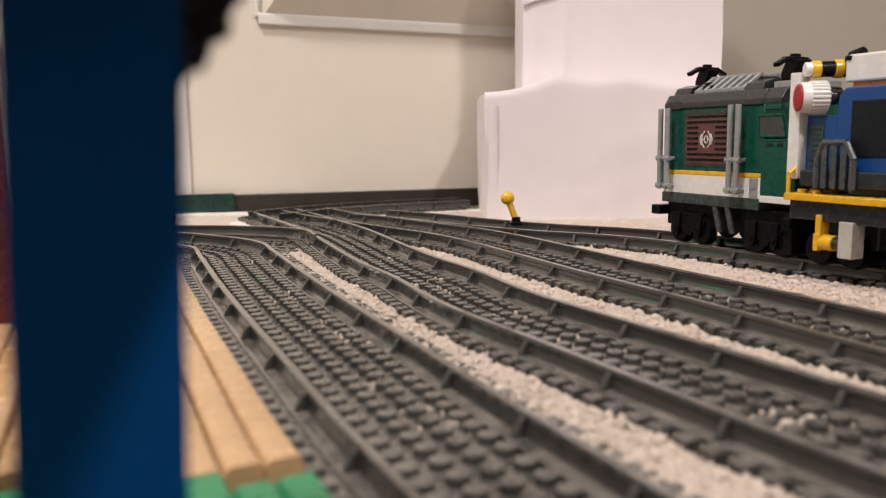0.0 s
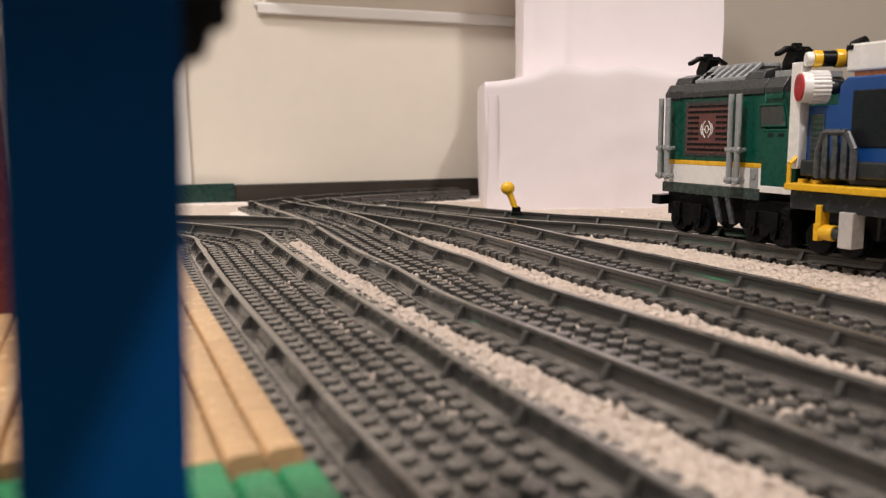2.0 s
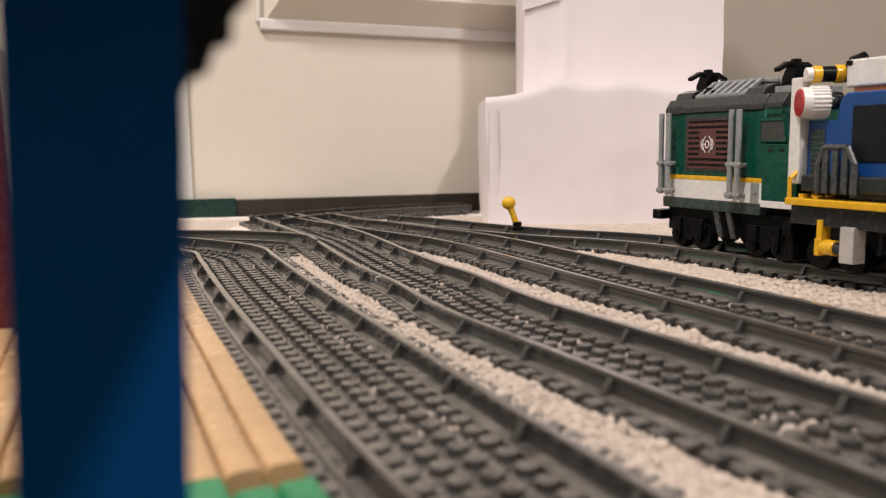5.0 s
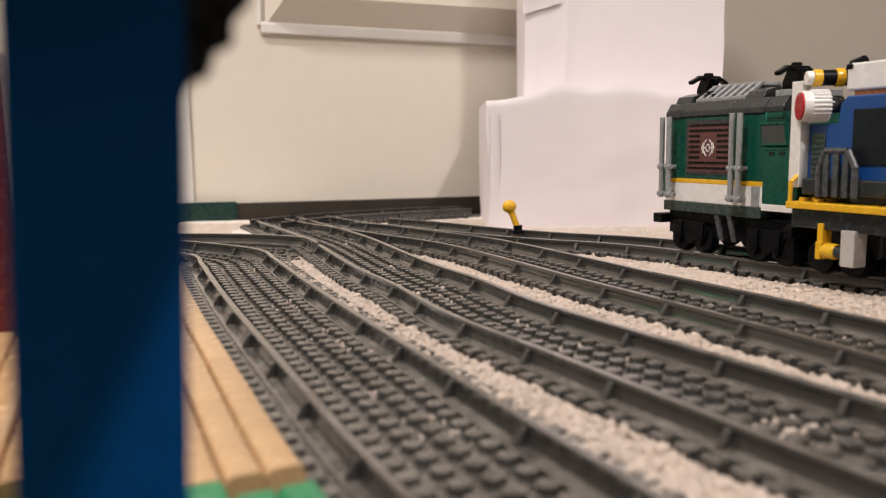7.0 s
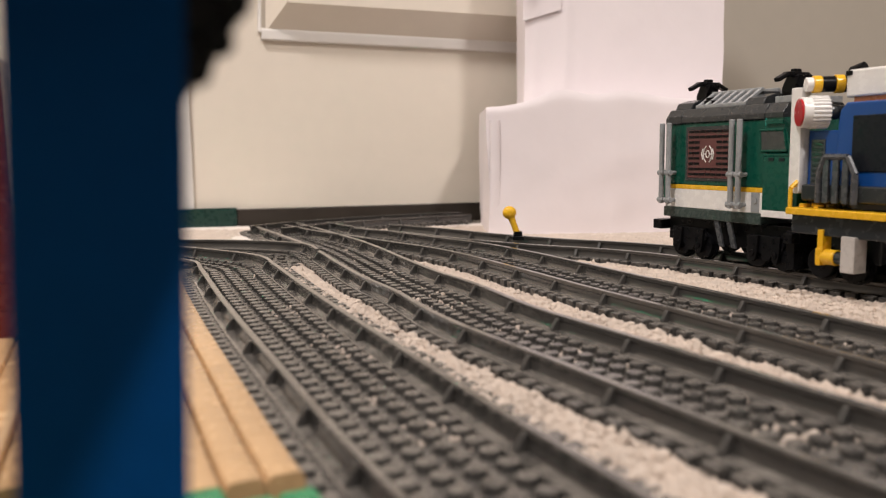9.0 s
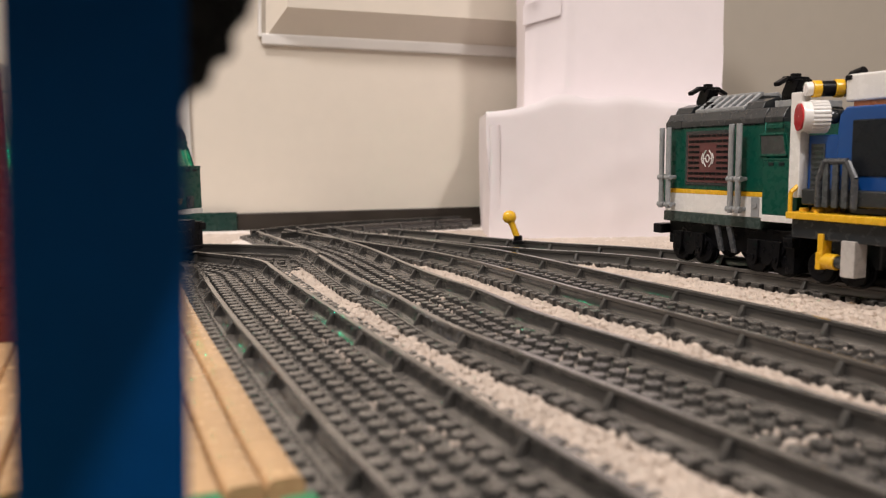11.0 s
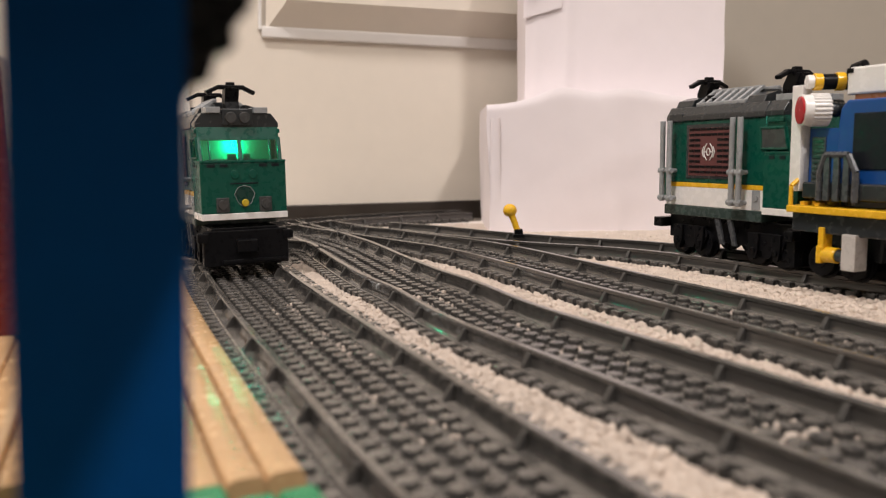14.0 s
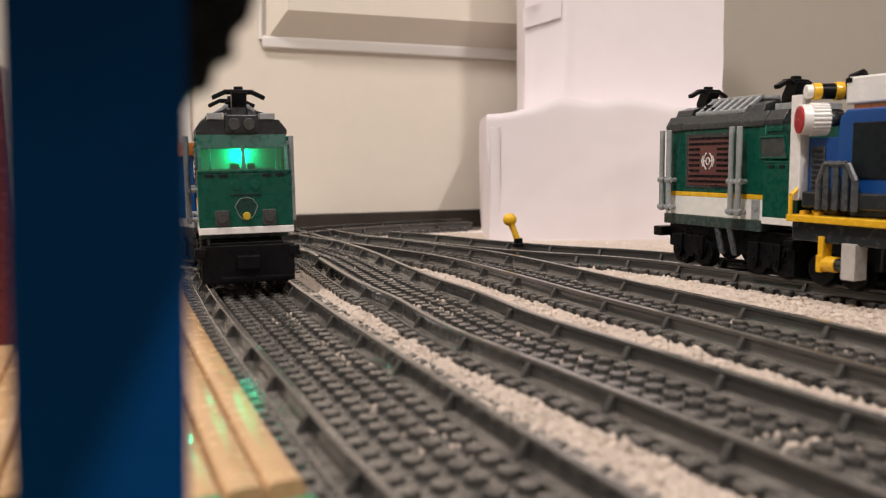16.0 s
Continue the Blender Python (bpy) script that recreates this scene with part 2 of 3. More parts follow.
def rail_mesh(run, off):
    bm = B()
    rings = []
    for p, d, n in run:
        rings.append([bm.verts.new(p + n * (off + u) + Vector((0, 0, v))) for u, v in RAIL_PROFILE])
    k = len(RAIL_PROFILE)
    for a, b in zip(rings, rings[1:]):
        for i in range(k):
            bm.faces.new((a[i], a[(i + 1) % k], b[(i + 1) % k], b[i]))
    bm.faces.new(rings[0][::-1])
    bm.faces.new(rings[-1])
    bmesh.ops.recalc_face_normals(bm, faces=bm.faces)
    return bm


def plate_mesh():
    """A ribbed sleeper plate two studs deep with a row of studs each side of and between the rails."""
    bm = B()
    box(bm, -7.8, 7.8, -16, 16, 0, 2.5, 0.25, seg=1)
    for s in (-1, 1):
        box(bm, -7.9, 7.9, s * 23.7 - 3.7, s * 23.7 + 3.7, 0, 2.9, 0.15, seg=1)
        for u in (-4, 4):
            box(bm, u - 2.5, u + 2.5, s * 29.5 - 2.3, s * 29.5 + 2.3, 0, 5.0, 0.25, seg=1)
    for u in (-4, 4):
        for v in (-12, -4, 4, 12):
            rod(bm, (u, v, 2.4), (u, v, 4.7), 2.75, 2.65, n=16, bevel=0.25)
    return bm


def gusset_mesh():
    bm = B()
    prism(bm, [(0.7, 4.0), (4.2, 4.0), (4.0, 5.2), (1.9, 8.6), (0.7, 8.8)], -0.9, 0.9, bevel=0.25)
    prism(bm, [(-0.7, 4.0), (-4.2, 4.0), (-4.0, 5.2), (-1.9, 8.6), (-0.7, 8.8)], -0.9, 0.9, bevel=0.25)
    return bm


PLATE = mesh_of("sleeper_plate", plate_mesh(), TRACK)
GUSSET = mesh_of("rail_brace", gusset_mesh(), BRACE)


def heading(d):
    return math.degrees(math.atan2(d.y, d.x))


def track(pts, lift, label):
    t = thing("toy_train_track", label, "train track", at(0, 0, lift), "toy train tracks")
    run = frames_of(smooth_line(pts, 8))
    for i in range(0, len(run) - 1, 16):
        cut = run[i:i + 17]
        if len(cut) > 2:
            for off in (-20, 20):
                part("rail", rail_mesh(cut, off), RAILM, t)
    rng = random.Random(5)
    for i in range(1, len(run) - 1, 2):
        p, d, n = run[i]
        piece("sleeper_plate", PLATE, t, at(p.x, p.y, rng.uniform(-0.12, 0.12), heading(d) + rng.uniform(-0.5, 0.5)))
    for i in range(2, len(run) - 1, 5):
        p, d, n = run[i]
        for off in (-20, 20):
            q = p + n * off
            piece("rail_brace", GUSSET, t, at(q.x, q.y, 0, heading(d)))
    return t


track(LINE_A, 0.0, "dark grey plastic toy track on gravel, running past the tan platform")
track(LINE_B, 0.25, "dark grey plastic toy track with studded sleepers, gravel beside it")
track(LINE_C, 0.5, "dark grey plastic toy track dusted with white grit")
track(LINE_D, 0.75, "dark grey curved toy track under the parked toy train")
track(LINE_E, 1.0, "dark grey toy track running along the baseboard")
bm = rail_mesh(frames_of(smooth_line([(-330, 592), (-187, 576), (-135, 564), (-96, 541), (-80, 505)], 8)), 0)
solid("switch_rail", bm, RAILM, "dark grey curved plastic rail of a toy track switch", "rail", m=at(0, 0, 1.0))


# ---- gravel ----
TRACK_LINES = [np.array([(p.x, p.y) for p in smooth_line(l, 6)]) for l in (LINE_A, LINE_B, LINE_C, LINE_D, LINE_E)]
# how far the grit keeps from each track's middle: east side, west side
GRIT_EDGE = ((24.0, 31.5), (24.0, 29.0), (24.0, 31.0), (24.0, 28.5), (27.0, 27.0))


def grit_field(xy):
    """For places on the plan: way to the nearest track's middle, room to the nearest grit edge, and whether west of all."""
    n = len(xy)
    mid, gap, west, eastern = np.full(n, 1e9), np.full(n, 1e9), np.zeros(n, bool), np.zeros(n, bool)
    for k, (l, edge) in enumerate(zip(TRACK_LINES, GRIT_EDGE)):
        for c in range(0, n, 20000):
            q, cut = xy[c:c + 20000], slice(c, c + 20000)
            d2 = (q[:, None, 0] - l[None, :, 0]) ** 2 + (q[:, None, 1] - l[None, :, 1]) ** 2
            i = np.argmin(d2, axis=1)
            d = l[np.minimum(i + 1, len(l) - 1)] - l[np.maximum(i - 1, 0)]
            east = d[:, 0] * (q[:, 1] - l[i, 1]) - d[:, 1] * (q[:, 0] - l[i, 0]) > 0
            r = np.sqrt(d2[np.arange(len(q)), i])
            g = r - np.where(east, edge[0], edge[1])
            eastern[cut] = np.where(g < gap[cut], east, eastern[cut])
            gap[cut] = np.minimum(gap[cut], g)
            mid[cut] = np.minimum(mid[cut], r)
            if k == 0:
                west[cut] = ~east & (q[:, 1] < 470)
    return mid, gap, west, eastern


def in_switch(xy):
    """The flat plate of the switch, north of the bend of the platform's track."""
    return (xy[:, 0] < -92) & (xy[:, 1] > 470) & (xy[:, 1] < 600 - 0.32 * (xy[:, 0] + 330).clip(0, 400) ** 0.9)


def grit_height(xy, gap, eastern):
    """Low beside the open sleeper ends, heaped against the rails, in soft lumps."""
    lump = np.array([noise.noise(Vector((x * 0.11, y * 0.11, 3.0))) + 0.6 * noise.noise(Vector((x * 0.29, y * 0.29, 7.0))) for x, y in xy])
    rise = np.clip(gap / np.where(eastern, 2.5, 6.0), 0, 1)
    far = np.clip((xy[:, 1] - 500) / 60, 0, 1)
    return 1.3 + rise * (2.5 + 1.3 * lump) * (1 - 0.6 * far) + 0.6 * far


def gravel():
    rng = np.random.default_rng(4)
    # the heaped bed
    nx, ny = 330, 320
    gx, gy = np.meshgrid(np.linspace(-330, 330, nx), np.linspace(95, 735, ny))
    xy = np.column_stack([gx.ravel(), gy.ravel()])
    mid, gap, west, eastern = grit_field(xy)
    z = grit_height(xy, gap, eastern)
    z += np.where(gap > 0, 1, 0.2) * rng.uniform(-0.45, 0.45, len(z))
    z[in_switch(xy) | west] = 1.2
    i = (np.arange(ny - 1)[:, None] * nx + np.arange(nx - 1)[None, :]).ravel()
    me = bpy.data.meshes.new("gravel_bed")
    me.from_pydata((np.column_stack([xy, z]) * MM).tolist(), [], np.column_stack([i, i + 1, i + 1 + nx, i + nx]).tolist())
    me.materials.append(GRAVEL)
    tagged(new("gravel_bed", me), "packed pale grit heaped between the toy tracks", "gravel", "", "stuff")
    # loose grains, half sunk in it, and some spilled on the sleepers
    ico = bmesh.new()
    bmesh.ops.create_icosphere(ico, subdivisions=1, radius=1)
    base = np.array([v.co[:] for v in ico.verts])
    faces = np.array([[v.index for v in f.verts] for f in ico.faces])
    ico.free()
    n = 300000
    xy = np.column_stack([rng.uniform(-330, 330, n), rng.uniform(105, 620, n)])
    mid, gap, west, eastern = grit_field(xy)
    near = np.hypot(xy[:, 0], xy[:, 1])
    keep = (gap > rng.uniform(-1.5, 1.5, n)) & (rng.random(n) < np.clip(1.25 - near / 560, 0.12, 1))
    spill = (mid < 16) & (rng.random(n) < 0.22 * np.clip((xy[:, 0] + 120) / 190, 0.2, 1.2))
    patch = np.array([noise.noise(Vector((x * 0.035, y * 0.035, 1.0))) for x, y in xy])
    spill &= patch > 0.08
    keep = (keep | spill) & ~west & ~in_switch(xy)
    xy, mid, gap, eastern = xy[keep], mid[keep], gap[keep], eastern[keep]
    n = len(xy)
    r = rng.uniform(0.45, 1.05, n) * np.where(rng.random(n) < 0.10, 1.9, 1.0) * np.where(xy[:, 1] > 480, 0.7, 1) * np.where(mid < 16, 0.8, 1)
    z = np.where(mid < 16, 2.6 + r * 0.45, grit_height(xy, gap, eastern) + r * (rng.uniform(-0.2, 0.55, n) - 0.5 * np.clip((xy[:, 1] - 300) / 100, 0, 1)))
    pts = base[None] * rng.uniform(0.65, 1.3, (n, len(base), 1)) * rng.uniform(0.65, 1.3, (n, 1, 3)) * r[:, None, None]
    pts += np.column_stack([xy, z])[:, None, :]
    k = len(base)
    allf = (faces[None] + (np.arange(n) * k)[:, None, None]).reshape(-1, 3)
    me = bpy.data.meshes.new("gravel")
    me.from_pydata((pts.reshape(-1, 3) * MM).tolist(), [], allf.tolist())
    me.materials.append(GRAVEL)
    tagged(new("gravel", me), "loose pale crushed gravel between the toy tracks", "gravel", "", "stuff")


gravel()
# the white card that lies under the far end of the tracks
bm = B()
bmesh.ops.create_grid(bm, x_segments=90, y_segments=60, size=1, matrix=Matrix.Translation((0, 655, 2.5)) @ Matrix.Diagonal((420, 115, 1, 1)))
for v in bm.verts:
    v.co.z += 0.35 * noise.noise(v.co * 0.05)
    v.co.y += 3.0 * noise.noise(Vector((v.co.x * 0.06, 2.0, 0.0))) + 1.5 * noise.noise(Vector((v.co.x * 0.2, 5.0, 0.0)))
bmesh.ops.solidify(bm, geom=bm.faces[:], thickness=0.4)
solid("white_card", bm, SHEET, "flat white card under the far tracks and the paper boxes", "card")


def switch_bed():
    """The closed dark plate between the bending track and the rail that leaves it."""
    bm = B()
    a = [Vector((x, y, 0)) for x, y in ((-330, 553), (-250, 546), (-200, 530), (-166, 510), (-131, 480), (-112, 446))]
    b = [Vector((x, y, 0)) for x, y in ((-330, 590), (-250, 583), (-187, 574), (-135, 562), (-98, 539), (-84, 506))]
    up = Vector((0, 0, 3.1))
    rows = [[bm.verts.new(p + up) for p in a], [bm.verts.new(p + up) for p in b], [bm.verts.new(p) for p in b], [bm.verts.new(p) for p in a]]
    for q, r in zip(rows, rows[1:] + rows[:1]):
        for i in range(len(a) - 1):
            bm.faces.new((q[i], q[i + 1], r[i + 1], r[i]))
    bm.faces.new([r[0] for r in rows])
    bm.faces.new([r[-1] for r in rows])
    bmesh.ops.recalc_face_normals(bm, faces=bm.faces)
    for p, q in zip(a[1:], b[1:]):
        for k in (0.62, 0.8):
            c = p.lerp(q, k)
            for u in (-12, -4, 4):
                rod(bm, (c.x + u, c.y - u * 0.3, 3.0), (c.x + u, c.y - u * 0.3, 4.7), 2.6, n=12)
    solid("switch_bed", bm, TRACK, "dark grey studded plastic plate of a toy track switch", "switch plate")


switch_bed()


# ---- the paper-covered boxes ----
def draped(x0, x1, y0, y1, z0, z1, seed, wave, top_wave, folds=()):
    """A paper-wrapped box: fine grid, soft creases, upright folds, a rounded wavy upper edge."""
    bm = B()
    box(bm, x0, x1, y0, y1, z0, z1, 0)
    bmesh.ops.subdivide_edges(bm, edges=bm.edges[:], cuts=40, use_grid_fill=True)
    for v in bm.verts:
        c = v.co
        f = Vector((c.x * 0.012, c.y * 0.012, c.z * 0.012 + seed))
        w = noise.noise_vector(f) * wave + noise.noise_vector(f * 3.1) * wave * 0.35
        front = c.y < y0 + 0.5
        drop = max(0.0, c.z - (z1 - 5)) / 5
        bow = sum(1.3 * math.exp(-((c.x - x - 0.02 * (c.z - z0)) / wide) ** 2) for x, wide in folds) if front else 0
        if c.z > z0 + 0.5:
            lift = max(0.0, (c.z - (z1 - 34)) / 34) ** 1.5
            c += Vector((w.x, w.y - bow, 0))
            c.z += lift * (top_wave * (math.exp(-((c.x - x0 - 62) / 20) ** 2) + 0.85 * math.exp(-((c.x - x0 - 112) / 27) ** 2) + 0.45 / (1 + math.exp(-(c.x - x0 - 25) / 6))) + 1.0 * noise.noise(Vector((c.x * 0.045, seed, 0))))
        if front:
            c.y += 2.2 * drop * drop
    return bm


def flap(x0, x1, z0, z1, y, sag, seed, lean=0.0, sunk=0.0):
    """A thin loose sheet of paper, slightly bowed."""
    bm = B()
    bmesh.ops.create_grid(bm, x_segments=16, y_segments=12, size=0.5)
    for v in bm.verts:
        u, w = v.co.x + 0.5, v.co.y + 0.5
        c = Vector((x0 + u * (x1 - x0), 0, z0 + w * (z1 - z0) + lean * u))
        c.y = y - sag * w * w * math.exp(-((u - 0.25) / 0.16) ** 2) - 0.3 * noise.noise(Vector((c.x * 0.08, seed, c.z * 0.08))) + sunk * (1 - w * math.sin(math.pi * u) ** 0.5)
        v.co = c
    bmesh.ops.solidify(bm, geom=bm.faces[:], thickness=0.35)
    return bm


low = thing("paper_box", "wide box wrapped in creased white paper", "box")
part("wrapping", draped(38, 300, 655, 800, 0, 108, 1.3, 2.4, 9.0, ((45, 2.5), (53, 2.0), (140, 9), (210, 7))), PAPER, low)
part("folded_edge", flap(39.6, 48, 3, 97, 652.6, 0.3, 5.0, 0.0, 2.6), PAPER, low, "turned paper edge at the corner")
tall = thing("paper_box", "tall box wrapped in white paper standing on the lower box", "box")
part("wrapping", draped(75, 252, 720, 800, 107.6, 330, 7.7, 1.8, 2, ((84, 2.5), (108, 3.5), (113, 2.5))), PAPER, tall)
part("paper_fold", flap(73.6, 107, 186, 203, 717.6, 3.2, 8.0, 9.0), PAPER, tall, "loose folded paper corner")


# ---- switch lever ----
def lever():
    t = thing("switch_lever", "yellow toy switch lever with round knob on black base", "switch lever", at(54, 566, 8.6))
    bm = B()
    box(bm, -4, 4, -4, 4, 0, 2.5, 0.3)
    box(bm, -3, 3, -2.4, -1.2, 2, 6, 0.3)
    box(bm, -3, 3, 1.2, 2.4, 2, 6, 0.3)
    part("base", bm, BLACK, t)
    bm = B()
    rod(bm, (0, 0, 3), (-2.8, 0, 11), 2.3, 2.2, n=16)
    rod(bm, (-2.8, 0, 11), (-5.6, 0, 18), 2.2, 2.6, n=16)
    part("arm", bm, YELLOW, t)
    bm = B()
    ball(bm, (-6.0, 0, 19.4), 5.0, 3, (1, 0.8, 0.95))
    part("knob", bm, YELLOW, t)


lever()


# ---- platform and station posts ----
def platform():
    t = thing("platform", "tan plastic tile platform edge beside the track", "platform")
    run = frames_of(smooth_line(LINE_A, 8))
    rng = random.Random(3)
    for row in range(15):
        off = -36 - 8 * row
        rows = [q for q in run if 157.6 + row * 3.4 < q[0].y < 430]
        k = rng.randrange(0, 4)
        while k < len(rows) - 1:
            size = rng.choice((4, 6, 6, 8))
            cut = rows[k:k + size + 1]
            k += size
            if len(cut) < 2:
                break
            bm = B()
            rings = []
            for i, (p, d, n) in enumerate(cut):
                q = p + d * (0.12 if i == 0 else -0.12 if i == len(cut) - 1 else 0)
                zt = 9.6 + rng.uniform(0, 0.02)
                prof = [(-3.9, 0), (3.9, 0), (3.85, zt - 1.9), (3.3, zt - 0.5), (2.3, zt), (-2.3, zt), (-3.3, zt - 0.5), (-3.85, zt - 1.9)]
                rings.append([bm.verts.new(q + n * (off + u) + Vector((0, 0, v))) for u, v in prof])
            for a, b in zip(rings, rings[1:]):
                for i in range(8):
                    bm.faces.new((a[i], a[(i + 1) % 8], b[(i + 1) % 8], b[i]))
            bm.faces.new(rings[0])
            bm.faces.new(rings[-1])
            bmesh.ops.recalc_face_normals(bm, faces=bm.faces)
            part("tile", bm, TAN, t)
    rows = [q for q in run if 20 < q[0].y < 215]
    for row in range(15):
        cut = [q for q in rows if q[0].y < 158.6 + row * 3.4]
        bm = B()
        rings = []
        for p, d, n in cut:
            prof = [(-3.9, 0), (3.9, 0), (3.9, 8.3), (3.0, 9.4), (-3.0, 9.4), (-3.9, 8.3)]
            rings.append([bm.verts.new(p + n * (-36 - 8 * row + u) + Vector((0, 0, v))) for u, v in prof])
        for a, b in zip(rings, rings[1:]):
            for i in range(6):
                bm.faces.new((a[i], a[(i + 1) % 6], b[(i + 1) % 6], b[i]))
        bm.faces.new(rings[0])
        bm.faces.new(rings[-1])
        bmesh.ops.recalc_face_normals(bm, faces=bm.faces)
        part("green_tile", bm, GREENP, t, "bright green plastic tile")


platform()


def blue_post():
    t = thing("station_post", "dark blue plastic post with black bracket at its top", "post", at(-39.6, 86, 9.4, 21) @ pose(0, 0, 0, 0, 2.4, 0))
    bm = B()
    box(bm, -8.4, 8.4, -8, 8, 0, 90, 0.25, seg=2)
    part("column", bm, BLUE, t)
    bm = B()
    prism(bm, [(7, 68.2), (8.6, 68.6), (9.2, 70), (11.6, 72.4), (11.7, 73.8), (13.2, 76), (14.6, 78), (16, 81), (18, 86), (18, 90), (7, 90)], -6, 4, axis="y", bevel=0.5)
    bracket = part("bracket", bm, BLACK, t, "black plastic arched bracket")
    for x, z, r in ((9.6, 71.6, 1.5), (11.8, 75.0, 1.7), (13.6, 79.0, 1.6), (9.2, 77.5, 2.0)):
        bm = B()
        rod(bm, (x, -7.4, z), (x, -5.6, z), r, n=16, bevel=0.3)
        part("bracket_stud", bm, BLACK, bracket)
    # plate above the view, outline cut so its shadow slants across the post
    bm = B()
    outline = [(-60, -80), (1.5, -80), (13.5, -45), (27.5, -4), (27.5, 28), (-60, 28)]
    low, high = [bm.verts.new((x, y, 90)) for x, y in outline], [bm.verts.new((x, y, 93.2)) for x, y in outline]
    bm.faces.new(low[::-1])
    bm.faces.new(high)
    for i in range(6):
        bm.faces.new((low[i], low[(i + 1) % 6], high[(i + 1) % 6], high[i]))
    bmesh.ops.recalc_face_normals(bm, faces=bm.faces)
    part("roof_plate", bm, BLACK, t, "unseen black roof plate shaped to shade the post")


blue_post()
bm = B()
for k in range(10):
    box(bm, -34, 0, 0, 16, k * 9.6, k * 9.6 + 9.56, 0.3)
solid("red_wall_pillar", bm, RED, "red plastic brick pillar standing on the tan platform", "pillar", m=at(-148.5, 272, 9.7, 20))


# ---- locomotive: nose at x = 0, length along -x, z from the rail's top ----
def wheel(parent, x, y):
    bm = B()
    s = 1 if y > 0 else -1
    rod(bm, (x, y - s * 2, 7.6), (x, y + s * 1.6, 7.6), 7.4, n=22, bevel=0.6)
    rod(bm, (x, y - s * 3.4, 7.6), (x, y - s * 2, 7.6), 8.4, n=22)
    rod(bm, (x, y + s * 1.5, 7.6), (x, y + s * 2.4, 7.6), 3.2, n=14, bevel=0.3)
    part("wheel", bm, BLACK, parent)


def pantograph(parent, x):
    bm = B()
    prism(bm, [(-5, 85), (5, 85), (2.6, 90), (6, 97), (-2.5, 97), (-5.5, 91)], -4, 4, axis="y", bevel=0.5)
    for v in (-3, 3):
        rod(bm, (-4.5, v, 85), (-1.5, v, 85.2), 2.2, n=14)
    p = part("pantograph", bm, BLACK, parent, "black folding current collector")
    bm = B()
    box(bm, -2, 2, -8, 8, 96.4, 98.8, 0.5)
    for s in (-1, 1):
        box(bm, -1.9, 1.9, 0, 7.6, -1.1, 1.1, 0.5, m=Matrix.Translation((0, s * 7, 97.6)) @ Matrix.Rotation(0 if s > 0 else math.pi, 4, "Z") @ Matrix.Rotation(radians(-24), 4, "X"))
    box(bm, -1.6, 1.6, -2.4, 2.4, 98.2, 100.4, 0.4)
    part("collector_bar", bm, BLACK, p)
    p.location.x = x * MM
    return p


